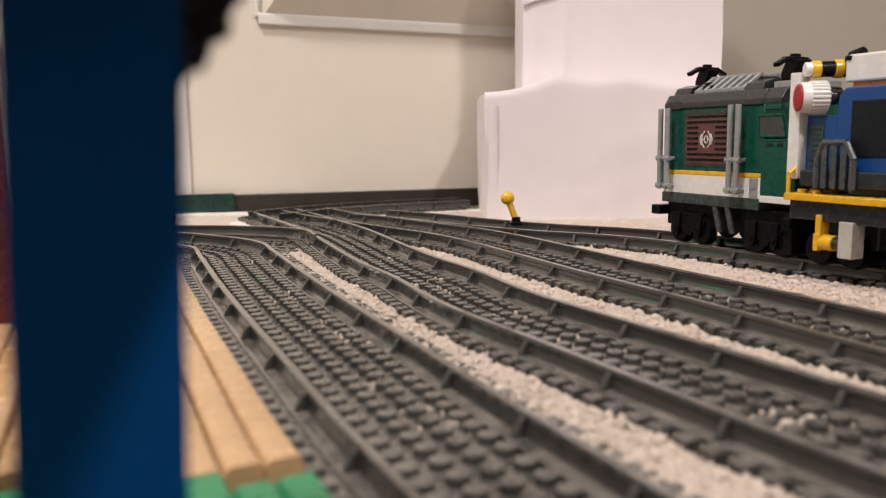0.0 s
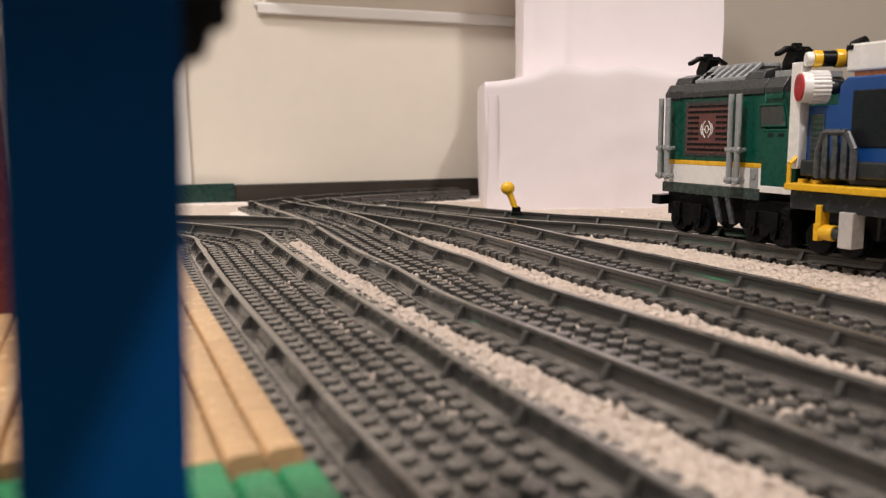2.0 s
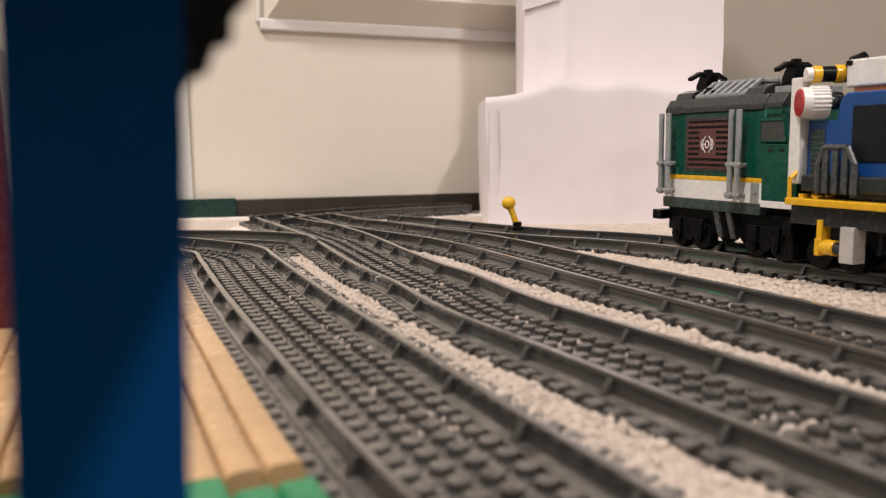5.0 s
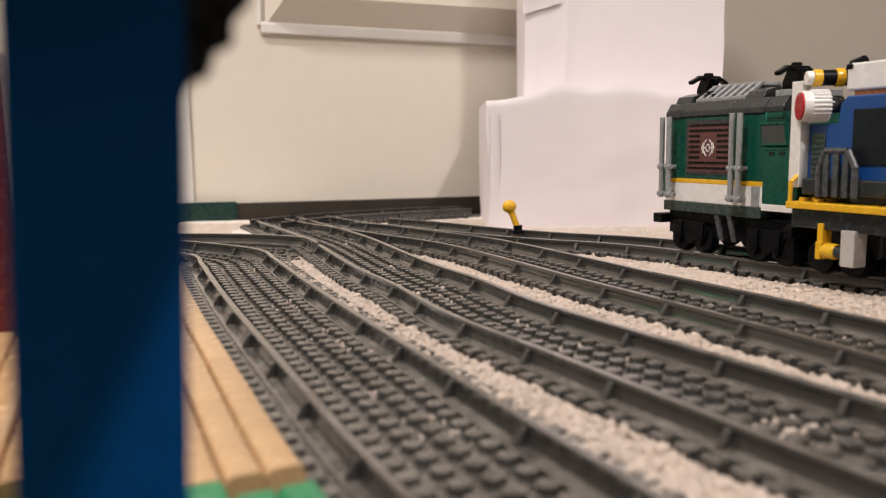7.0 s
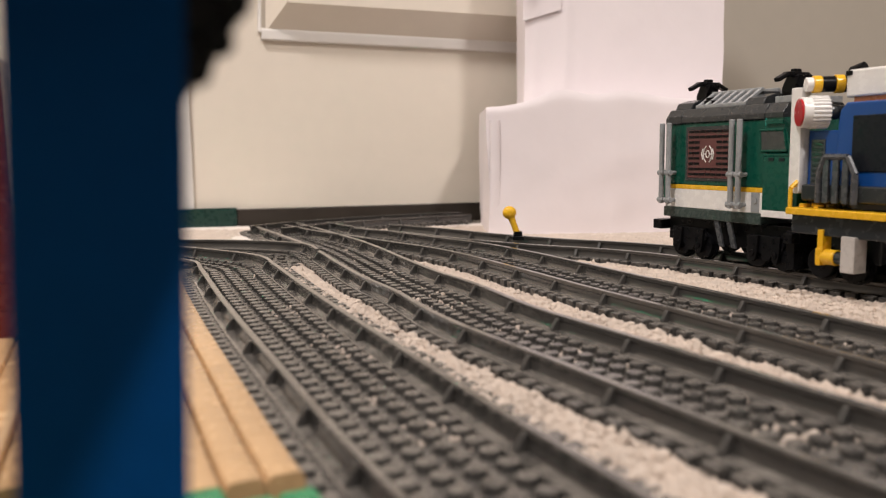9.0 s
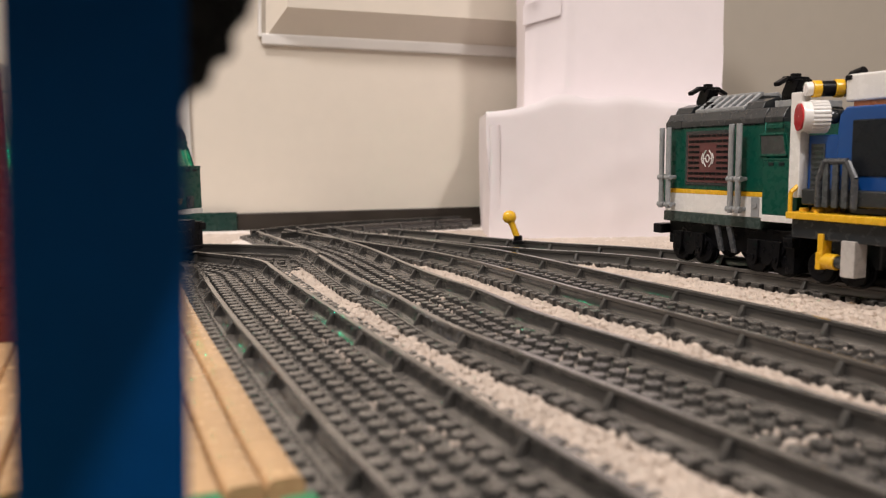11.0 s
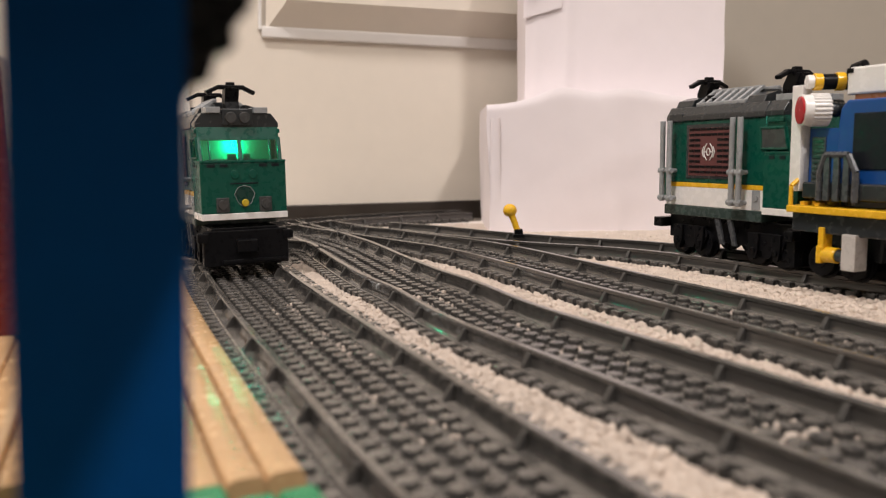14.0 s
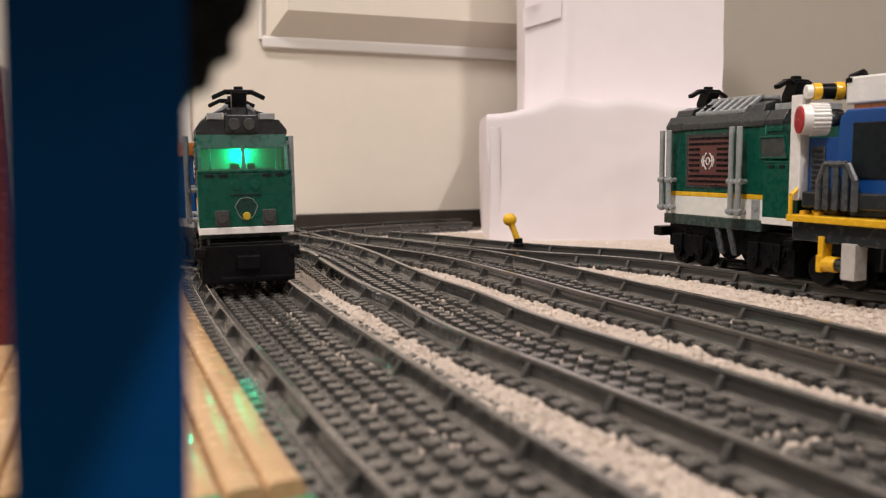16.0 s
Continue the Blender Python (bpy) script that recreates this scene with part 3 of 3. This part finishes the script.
def locomotive(label, lit):
    pane = GLASS if lit else SMOKE
    t = thing("toy_locomotive", label, "locomotive", None, "green toy locomotives")
    bm = B()
    box(bm, -100, -3, -19, 19, 9, 22.3, 0.5)
    box(bm, -107, -100, -4, 4, 12, 17, 0.6)
    part("chassis", bm, BLACK, t)
    bm = B()
    box(bm, -7, -0.5, -24, 24, 2, 21, 0.6)
    box(bm, -0.5, 1.6, -14, 23, 3.2, 5.2, 0.4)
    box(bm, -6, 0.6, -27, -21, 15, 20, 0.6)
    box(bm, -6, 0.6, 21, 27, 15, 20, 0.6)
    box(bm, -2, 3.5, -6, 6, 9, 16, 0.8)
    part("buffer_beam", bm, BLACK, t)
    bm = B()
    box(bm, -108, -100.6, -25, 25, 14.5, 20, 0.6)
    rod(bm, (-112, 0, 17), (-107, 0, 17), 4, n=16, bevel=0.4)
    part("rear_buffer_beam", bm, BLACK, t)
    for x in (-14, -31, -70, -87):
        for y in (-20, 20):
            wheel(t, x, y)
    for y in (-23.4, 21.8):
        for x in (-60, -51):
            bm = B()
            prism(bm, [(x, 22.3), (x + 3.4, 22.3), (x + 7.4, 8.5), (x + 4.4, 8.5)], y, y + 1.6, axis="y", bevel=0.25)
            part("step_bracket", bm, STEEL, t, "grey slanted step bracket")
        for x0, x1 in ((-92, -65), (-36, -9)):
            bm = B()
            prism(bm, [(x0, 13), (x0 + 3, 17), (x1 - 3, 17), (x1, 13), (x1 - 2, 8), (x1 - 9, 8), (x1 - 11, 4.5), (x0 + 11, 4.5), (x0 + 9, 8), (x0 + 2, 8)], y + 0.2, y + 2.0, axis="y", bevel=0.3)
            part("bogie_frame", bm, BLACK, t)
        for x in (-14, -31, -70, -87):
            bm = B()
            w = -1 if y < 0 else 1
            prism(bm, [(x - 3.6, 17), (x + 3.6, 17), (x + 3.0, 8), (x + 1.6, 3.6), (x - 1.6, 3.6), (x - 3.0, 8)], min(w * 23.2, w * 24.8), max(w * 23.2, w * 24.8), axis="y", bevel=0.3)
            rod(bm, (x, w * 24.6, 8), (x, w * 25.6, 8), 1.6, n=12, bevel=0.2)
            part("axle_box", bm, BLACK, t)
    bm = B()
    box(bm, -100, -27, -24, 24, 22.3, 28, 0.5)
    part("skirt", bm, SKIRTG, t, "grey-green lower skirt")
    bm = B()
    box(bm, -99, -26.5, -23.6, 23.6, 28, 38.6, 0.35)
    part("white_band", bm, WHITE, t, "white lower side panel")
    bm = B()
    box(bm, -99, -26.5, -23.7, 23.7, 38.6, 41.0, 0.2)
    part("yellow_band", bm, YELLOW, t, "thin yellow stripe")
    bm = B()
    box(bm, -99, -26.5, -23.2, 23.2, 41.0, 75.0, 0.5)
    part("body", bm, GREEN, t)
    for s in (-1, 1):
        bm = B()
        box(bm, -82.5, -47, min(s * 23.2, s * 23.8), max(s * 23.2, s * 23.8), 43.5, 73, 0.2)
        frame_part = part("grille_panel", bm, GREY, t, "dark framed side grille")
        bm = B()
        box(bm, -80.5, -49, min(s * 23.8, s * 24.1), max(s * 23.8, s * 24.1), 45, 71, 0.15)
        part("grille_print", bm, MAROON, frame_part, "dark maroon louvred panel")
        for k in range(9):
            z = 46.4 + k * 2.9
            spans = ((-79.8, -49.7),) if k in (0, 1, 7, 8) else ((-79.8, -71), (-58.5, -49.7))
            for a, b in spans:
                bm = B()
                for cell in range(int((b - a) / 4.2)):
                    x = a + (b - a) / int((b - a) / 4.2) * cell
                    box(bm, x + 0.2, x + (b - a) / int((b - a) / 4.2) - 0.3, min(s * 24.1, s * 24.5), max(s * 24.1, s * 24.5), z, z + 1.3, 0.1, seg=1)
                part("louvre", bm, BLACK, frame_part)
        bm = B()
        mid = (-64.75, 58)
        bows = [[(1.3 * math.cos(k * math.tau / 14), 1.9 * math.sin(k * math.tau / 14)) for k in range(15)]]
        for sx in (-1, 1):
            bows.append([(sx * 1.2, -4.4), (sx * 2.6, -2.6), (sx * 3.4, 0), (sx * 2.6, 2.6), (sx * 1.2, 4.4)])
            bows.append([(sx * 1.3, 0), (sx * 3.4, 0)])
            bows.append([(sx * 3.5, -2.9), (sx * 4.6, 0), (sx * 3.5, 2.9)])
        for bow_line in bows:
            for (a, b), (c, d) in zip(bow_line, bow_line[1:]):
                rod(bm, (mid[0] + a, s * 24.35, mid[1] + b), (mid[0] + c, s * 24.35, mid[1] + d), 0.34, n=6)
        part("emblem", bm, WHITE, frame_part, "small white oval emblem")
        for x in (-97.2, -91.4, -43.4, -38.2):
            bm = B()
            rod(bm, (x, s * 28.6, 30), (x, s * 28.6, 75.6), 1.55, n=14, bevel=0.3)
            for z in (32, 47.5):
                rod(bm, (x, s * 23, z), (x, s * 28.6, z), 1.2, n=10)
                rod(bm, (x - 2.4, s * 28.6, z), (x + 2.4, s * 28.6, z), 1.6, n=12, bevel=0.3)
            part("side_pole", bm, LGREY, t, "grey grab rail")
        bm = B()
        box(bm, -33.5, -28.2, min(s * 23.6, s * 24.0), max(s * 23.6, s * 24.0), 28.4, 38.4, 0.15)
        rod(bm, (-30.8, s * 23.9, 34.4), (-30.8, s * 24.5, 34.4), 1.5, n=14)
        part("round_badge", bm, LGREY, t, "grey printed badge")
    bm = B()
    box(bm, -103.5, -99, -22, 22, 30, 49, 0.5)
    part("end_block", bm, GREEN, t)
    for s in (-1, 1):
        # lighter moulded rim round the side window
        bm = B()
        edge = [(-28.4, 59.4), (-9.0, 59.4), (-11.6, 69.6), (-29.4, 69.6)]
        for (a, b), (c, d) in zip(edge, edge[1:] + edge[:1]):
            rod(bm, (a, s * 23.5, b), (c, s * 23.5, d), 0.7, n=8)
        part("window_rim", bm, GREEN, t)
        bm = B()
        box(bm, -25, -12, s * 23.6 - 0.7, s * 23.6 + 0.7, 72.4, 74.6, 0.3)
        part("rain_strip", bm, GREEN, t)
        bm = B()
        for x in (-20, -12):
            box(bm, x - 2, x + 2, s * 24 - 0.4, s * 24 + 0.35, 54.4, 56.0, 0.1)
        part("side_slot", bm, DARKG, t)
    # cab
    bm = B()
    box(bm, -26.5, 0, -24, 24, 30, 56.6, 0.5)
    part("nose", bm, GREEN, t, "dark green cab front")
    bm = B()
    box(bm, -26.5, 0.4, -24.3, 24.3, 26.6, 30, 0.3)
    part("white_sill", bm, WHITE, t, "white stripe round the cab foot")
    bm = B()
    for s in (-1, 1):
        for v in (-18, -11):
            box(bm, -0.4, 0.25, v * s - 2.2, v * s + 2.2, 54.4, 56.0, 0.1)
    part("grille_slot", bm, DARKG, t)
    bm = B()
    box(bm, -26.5, 0.6, -24, 24, 56.6, 58, 0.25)
    part("window_ledge", bm, GREEN, t)
    bm = B()
    prism(bm, [(-26.5, 57), (-25.4, 57), (-25.4, 76), (-26.5, 76)], -23.4, 23.4, axis="y")
    part("cab_back", bm, CABIN, t, "green inner cab wall")
    bm = B()
    prism(bm, [(-26.5, 68.6), (-10.4, 68.6), (-13.0, 76.5), (-26.5, 76.5)], -23.2, 23.2, axis="y")
    part("window_header", bm, GREEN, t)
    for y0, y1 in ((-23.4, -21.4), (21.4, 23.4)):
        bm = B()
        prism(bm, [(-8.2, 57.5), (-5.2, 57.5), (-10.2, 70), (-13, 70)], y0, y1, axis="y", bevel=0.25)
        box(bm, -26.3, -24.4, y0, y1, 57.5, 72, 0.2)
        part("window_post", bm, GREEN, t)
    for y0, y1 in ((-1.0, 1.0), (-17.4, -16.6), (16.6, 17.4)):
        bm = B()
        prism(bm, [(-7.6, 57.5), (-5.6, 57.5), (-10.5, 70), (-12.3, 70)], y0, y1, axis="y", bevel=0.15)
        part("mullion", bm, GREEN, t)
    for y0, y1 in ((-16.4, -1), (1, 16.4), (-21.2, -17.6), (17.6, 21.2)):
        bm = B()
        prism(bm, [(-6.8, 58), (-6.0, 58), (-10.3, 69), (-11.1, 69)], y0, y1, axis="y", bevel=0)
        part("windscreen", bm, pane, t, "plastic windscreen").visible_shadow = False
    for y in (-23.7, 23.3):
        bm = B()
        prism(bm, [(-28.4, 59), (-9, 59), (-12, 69.8), (-29.2, 69.8)], y, y + 0.4, axis="y", bevel=0)
        part("side_window", bm, pane, t, "plastic side window").visible_shadow = False
    bm = B()
    for a, b in ((-7, -2), (2, 6)):
        box(bm, -11.5, -9, a, b, 58, 61.4, 0.2)
    box(bm, -14, -9, -18, 18, 57.6, 58.6, 0.2)
    part("console", bm, GREEN, t)
    bm = B()
    if lit:
        ball(bm, (-23, -1.0, 66.0), 1.0, 2)
        part("cab_light", bm, LED, t, "bright green cab light")
    else:
        rod(bm, (-16, 0, 60), (-16, 0, 66), 2, n=12)
        part("cab_light", bm, GREY, t)
    # nose details
    bm = B()
    for v in (-5, 5):
        rod(bm, (-0.5, v, 50.5), (0.8, v, 50.5), 2.4, n=20, bevel=0.3)
    part("nose_stud", bm, GREEN, t)
    bm = B()
    box(bm, -0.3, 0.35, -8, 8, 45.4, 46.1, 0.1)
    part("seam", bm, DARKG, t)
    ring = [(0, 44.6), (3.4, 43.7), (5.8, 40.2), (3.8, 35.6), (1.8, 33.8), (-1.8, 33.8), (-3.8, 35.6), (-5.8, 40.2), (-3.4, 43.7)]
    bm = B()
    for (a, b), (c, d) in zip(ring, ring[1:] + ring[:1]):
        rod(bm, (0.16, a, b), (0.16, c, d), 0.16, n=6)
    part("crest_outline", bm, LGREY, t, "thin pale crest outline")
    bm = B()
    v = [bm.verts.new((0.12, a * 0.97, 39.5 + (b - 39.5) * 0.97)) for a, b in ring]
    w = [bm.verts.new((-0.4, a * 0.97, 39.5 + (b - 39.5) * 0.97)) for a, b in ring]
    bm.faces.new(v)
    for i in range(len(ring)):
        bm.faces.new((v[i], w[i], w[(i + 1) % 9], v[(i + 1) % 9]))
    bmesh.ops.recalc_face_normals(bm, faces=bm.faces)
    part("crest", bm, CRESTG, t, "blackish green crest")
    bm = B()
    rod(bm, (0, 0, 35.4), (2.2, 0, 35.4), 2.0, n=20, bevel=0.4)
    part("nose_lamp", bm, OLIVE, t, "round yellow lamp")
    for y in (-12.4, 11.6):
        bm = B()
        box(bm, -0.3, 1.0, y - 3.6, y + 3.6, 30.6, 38.4, 0.4)
        rod(bm, (0.8, y, 34.6), (1.9, y, 34.6), 2.7, n=18, bevel=0.3)
        part("buffer_lamp", bm, SMOKE, t, "smoky clear lamp")
    # roof
    bm = B()
    prism(bm, [(-24, 75), (24, 75), (24, 78), (20.5, 83), (-20.5, 83), (-24, 78)], -99.5, -26.5, bevel=0.5)
    prism(bm, [(-23.6, 75.6), (23.6, 75.6), (23.6, 78), (19.5, 83), (-19.5, 83), (-23.6, 78)], -26.5, -12.6, bevel=0.2)
    part("roof", bm, GREY, t, "dark grey chamfered roof")
    bm = B()
    box(bm, -24, -11, -8.6, 8.6, 76.4, 85.4, 0.6)
    part("lamp_box", bm, GREY, t)
    for y in (-3.9, 3.9):
        bm = B()
        rod(bm, (-11.2, y, 80.6), (-9.4, y, 80.6), 3.1, n=22, bevel=0.4)
        part("headlight", bm, SMOKE, t, "clear smoky headlight")
    for s in (-1, 1):
        bm = B()
        box(bm, -26, -11, min(s * 9.4, s * 17.4), max(s * 9.4, s * 17.4), 83, 86.2, 0.3)
        part("roof_plate", bm, LGREY, t, "light grey roof plate")
        for a, b in ((-97, -84), (-44, -32)):
            bm = B()
            prism(bm, [(s * 9, 83), (s * 19, 83), (s * 17, 86.6), (s * 9, 88.6)], a, b, bevel=0.4)
            part("roof_block", bm, GREY, t)
        turn = Matrix.Rotation(radians(-31), 4, "X") if s > 0 else Matrix.Rotation(math.pi, 4, "Z") @ Matrix.Rotation(radians(-31), 4, "X")
        for k in range(7):
            bm = B()
            box(bm, -1.1, 1.1, 0, 14.5, -0.9, 0.9, 0.3, m=Matrix.Translation((-79 + k * 5.6, s * 6, 91.4)) @ turn)
            part("vent_slat", bm, LGREY, t, "light grey roof vent slat")
        bm = B()
        box(bm, -80.2, -44.3, min(s * 4.6, s * 7.2), max(s * 4.6, s * 7.2), 90.2, 92.4, 0.4)
        box(bm, -80.2, -44.3, min(s * 17, s * 19.4), max(s * 17, s * 19.4), 82.9, 85, 0.4)
        part("vent_frame", bm, LGREY, t, "light grey roof vent frame")
    bm = B()
    box(bm, -82, -43, -6, 6, 83, 90.4, 0.6)
    part("vent_box", bm, GREY, t)
    for s in (-1, 1):
        bm = B()
        box(bm, -97, -86, min(s * 20, s * 24.2), max(s * 20, s * 24.2), 74.6, 79.4, 0.5)
        part("roof_shoulder", bm, GREY, t)
        bm = B()
        box(bm, -80, -72, min(s * 9.5, s * 15), max(s * 9.5, s * 15), 83, 87.4, 0.4)
        rod(bm, (-76, s * 12, 87), (-76, s * 12, 89), 2.6, n=14, bevel=0.2)
        part("roof_vent", bm, BLACK, t)
    pantograph(t, -27)
    pantograph(t, -89)
    # a short cab: its length shrinks, all behind it moves up
    for o in t.children_recursive:
        if o.type == "MESH":
            for v in o.data.vertices:
                v.co.y *= 0.945
        if o.name.startswith("pantograph"):
            o.location.x += 3.5 * MM
        elif o.type == "MESH" and not o.name.startswith("collector_bar"):
            for v in o.data.vertices:
                v.co.x = v.co.x + 5 * MM if v.co.x < -26.4 * MM or o.name.startswith("wheel") else v.co.x * 0.811
    return t


LOCO = locomotive("dark green toy locomotive with lit green cab, on the curved track", True)
PARKED = locomotive("dark green toy locomotive with white and yellow stripes, parked", False)
PARKED.matrix_basis = at(189.7, 386.4, 10.7, 24.4 - 90)


# ---- wagon behind the moving locomotive ----
def wagon():
    t = thing("toy_wagon", "blue and orange toy wagon coupled behind the locomotive", "wagon")
    bm = B()
    box(bm, -90, 0, -20, 20, 10, 22, 0.5)
    box(bm, 0, 6, -3, 3, 13, 17, 0.5)
    part("chassis", bm, BLACK, t)
    bm = B()
    box(bm, -90, -1, -26, 26, 22, 27, 0.5)
    part("deck", bm, LGREY, t)
    bm = B()
    box(bm, -60, -3, -24, 24, 27, 66, 0.5)
    part("cargo_box", bm, BLUE, t)
    bm = B()
    box(bm, -30, -3, -27, 27, 66, 74, 0.5)
    part("cargo_lid", bm, ORANGE, t, "orange plastic lid")
    for x in (-14, -32, -60, -78):
        for y in (-20, 20):
            wheel(t, x, y)
    return t


WAGON = wagon()


# ---- blue crane car: rear at x = 0, z from the rail's top ----
def crane_car():
    t = thing("toy_crane_car", "blue toy crane car with yellow deck and white boom, parked", "crane car", at(189.7 + 0.8, 386.4 - 2, 10.7, 24 - 90))
    bm = B()
    box(bm, 1, 150, -29, 29, 21, 30, 0.8)
    box(bm, 6, 40, -18, 18, 9, 21, 0.8)
    part("chassis", bm, GREY, t, "dark grey car frame")
    bm = B()
    box(bm, 0, 150, -32, 32, 30, 33.2, 0.4)
    for y in (-24, -16, -8):
        for x in (4, 12):
            rod(bm, (x, y, 33), (x, y, 34.8), 2.4, n=14, bevel=0.2)
    part("deck", bm, YELLOW, t, "yellow plastic deck")
    bm = B()
    for p, q in (((1.4, -30.6, 33), (1.4, -30.6, 42)), ((1.4, -30.6, 42), (1.4, -22, 48)), ((1.4, -22, 48), (1.4, 22, 48)), ((1.4, 22, 48), (1.4, 30.6, 42)), ((1.4, 30.6, 42), (1.4, 30.6, 33))):
        rod(bm, p, q, 1.05, n=10)
    part("handrail", bm, YELLOW, t, "yellow bent handrail")
    for x in (12, 29, 60, 77):
        for y in (-20, 20):
            wheel(t, x, y)
    bm = B()
    box(bm, 16.8, 19.8, -30, -24, 12, 24, 0.4)
    box(bm, 16.4, 19, -30.6, -23.4, 7.6, 15.6, 0.5)
    rod(bm, (18, -27, 11.6), (25.6, -27, 11.6), 3.6, n=18, bevel=0.4)
    part("hanging_tank", bm, YELLOW, t, "yellow hanging cylinder")
    bm = B()
    rod(bm, (25.2, -27, 11.6), (30.4, -27, 11.6), 2.9, n=16)
    part("tank_cap", bm, GREY, t)
    bm = B()
    box(bm, 30, 37, -31, -23, 6.0, 22, 0.4)
    part("hanging_box", bm, PALE, t, "pale grey hanging box")
    # upper works
    bm = B()
    rod(bm, (32, 0, 33), (32, 0, 36.5), 22, n=32, bevel=0.6)
    part("turntable", bm, GREY, t)
    bm = B()
    box(bm, -3.5, 2.5, -27, -21, 39.5, 88.5, 0.4)
    box(bm, -1, 1.5, -21, 21, 50, 60, 0.4)
    part("counterweight_panel", bm, WHITE, t, "tall white side panel")
    bm = B()
    # the drum's axle is swung across the car
    def axle(d, a=0.0, r=0.0):
        return (4.2 + 0.515 * d + 0.857 * r * math.cos(a), -29.5 + 0.857 * d - 0.515 * r * math.cos(a), 76.8 + r * math.sin(a))

    rod(bm, axle(0), axle(11.5), 7.0, n=36, bevel=0.5)
    drum = part("winch_drum", bm, WHITE, t, "white ribbed drum")
    for k in range(24):
        a = k * math.tau / 24
        bm = B()
        rod(bm, axle(4, a, 7.0), axle(11.5, a, 7.0), 0.6, n=6)
        part("drum_rib", bm, WHITE, drum)
    bm = B()
    rod(bm, axle(-0.9), axle(0.2), 6.3, n=32, bevel=0.3)
    part("drum_cap", bm, BRIGHTRED, drum, "round red drum cap")
    bm = B()
    rod(bm, axle(11), axle(24), 3.0, n=16)
    box(bm, 12, 16, -14, -8, 64, 78, 0.5)
    ball(bm, axle(15), 3.6, 2)
    part("drum_shaft", bm, GREY, t)
    bm = B()
    box(bm, 3, 24, -22, 20, 40, 68.5, 0.6)
    part("engine_cover", bm, BLUE2, t)
    bm = B()
    box(bm, 5, 12.5, -22.6, -21.5, 43, 64.5, 0.3)
    louvre = part("cover_grille", bm, STEEL, t, "grey louvred engine grille")
    for k in range(8):
        bm = B()
        box(bm, 5.8, 11.7, -23.0, -22.5, 45 + k * 2.4, 46.2 + k * 2.4, 0.15, seg=1)
        part("grille_bar", bm, GREY, louvre)
    bm = B()
    prism(bm, [(20, 42), (60, 42), (60, 80.4), (24, 80.4), (21, 77), (20, 70)], -24, 20, axis="y", bevel=0.8)
    part("cab", bm, BLUE2, t, "blue crane cab")
    bm = B()
    box(bm, 28, 56, -24.6, -23.6, 50, 74.5, 0.5)
    part("cab_window", bm, DARKG, t, "dark cab window")
    bm = B()
    box(bm, 5, 60, -28, 22, 36.5, 44, 0.8)
    part("cab_floor", bm, GREY, t)
    bm = B()
    outline = [(15.5, 36), (15.5, 48), (18.5, 56.5), (30, 56.5), (34, 49), (34, 36)]
    for (a, b), (c, d) in zip(outline, outline[1:]):
        rod(bm, (a, -29, b), (c, -29, d), 1.5, n=8)
    rail = part("side_rail", bm, STEEL, t, "dark grey side railing")
    for x in (19.4, 24.4, 29.4):
        bm = B()
        box(bm, x - 1.5, x + 1.5, -29.8, -28.2, 36, 56, 0.3)
        part("railing_bar", bm, STEEL, rail)

    def roller(d):
        return (5.5 + 0.515 * d, -24 + 0.857 * d, 89.6)

    for d0, d1, r, m_ in ((-3, 0, 3.2, WHITE), (0, 3.6, 3.9, YELLOW), (3.6, 9.6, 3.6, BLACK), (9.6, 13.4, 4.2, YELLOW), (13.4, 19, 3.9, BLACK)):
        bm = B()
        rod(bm, roller(d0), roller(d1), r, n=22, bevel=0.3)
        part("roller", bm, m_, t)
    bm = B()
    box(bm, 19, 60, -18, 14, 83, 95.0, 0.9)
    box(bm, 17, 21, -16, 12, 83, 94.0, 0.6)
    part("boom", bm, WHITE, t, "white crane boom")
    bm = B()
    box(bm, 18.4, 21.6, -18.6, -8, 92.4, 94.6, 0.3)
    rod(bm, (12, -6, 95), (18, -6, 96.5), 2.8, n=12)
    part("boom_cap", bm, BLACK, t)
    bm = B()
    box(bm, 22, 56, -17, 12, 80.2, 83.2, 0.3)
    part("boom_seam", bm, RUST, t, "reddish brown strip under the boom")
    return t


crane_car()

bm = B()
box(bm, -76, -4, -9, -6.4, 0, 20.5, 0.4)
solid("green_plate", bm, CRESTG, "dark green plastic plate leaning on the baseboard", "plate", m=at(-200, 785, 0, math.degrees(math.atan2(65, 290))))


# ---- what moves ----
def motions():
    # seconds, nose of the locomotive on the plan, heading from south towards east
    way = [(0, -364, 517, 99), (8.2, -364, 517, 99), (8.9, -343, 522, 99), (9.5, -302, 531, 95), (10.4, -226, 532, 77), (11.3, -151, 497, 63), (11.7, -136, 482, 58), (12.1, -119, 467, 51), (12.6, -108.5, 449, 43),
           (13.2, -107, 438, 35), (14, -105.5, 422, 27), (15, -102.5, 406, 21), (16, -97, 391, 18)]
    walk(LOCO, [(t, at(x, y, 10, h - 90)) for t, x, y, h in way])
    rows = []
    for t, x, y, h in way:
        a = radians(h)
        bx, by = x - 114 * math.sin(a), y + 114 * math.cos(a)
        rows.append((t, at(bx, by, 10, h + 24 - 90)))
    walk(WAGON, rows)


motions()
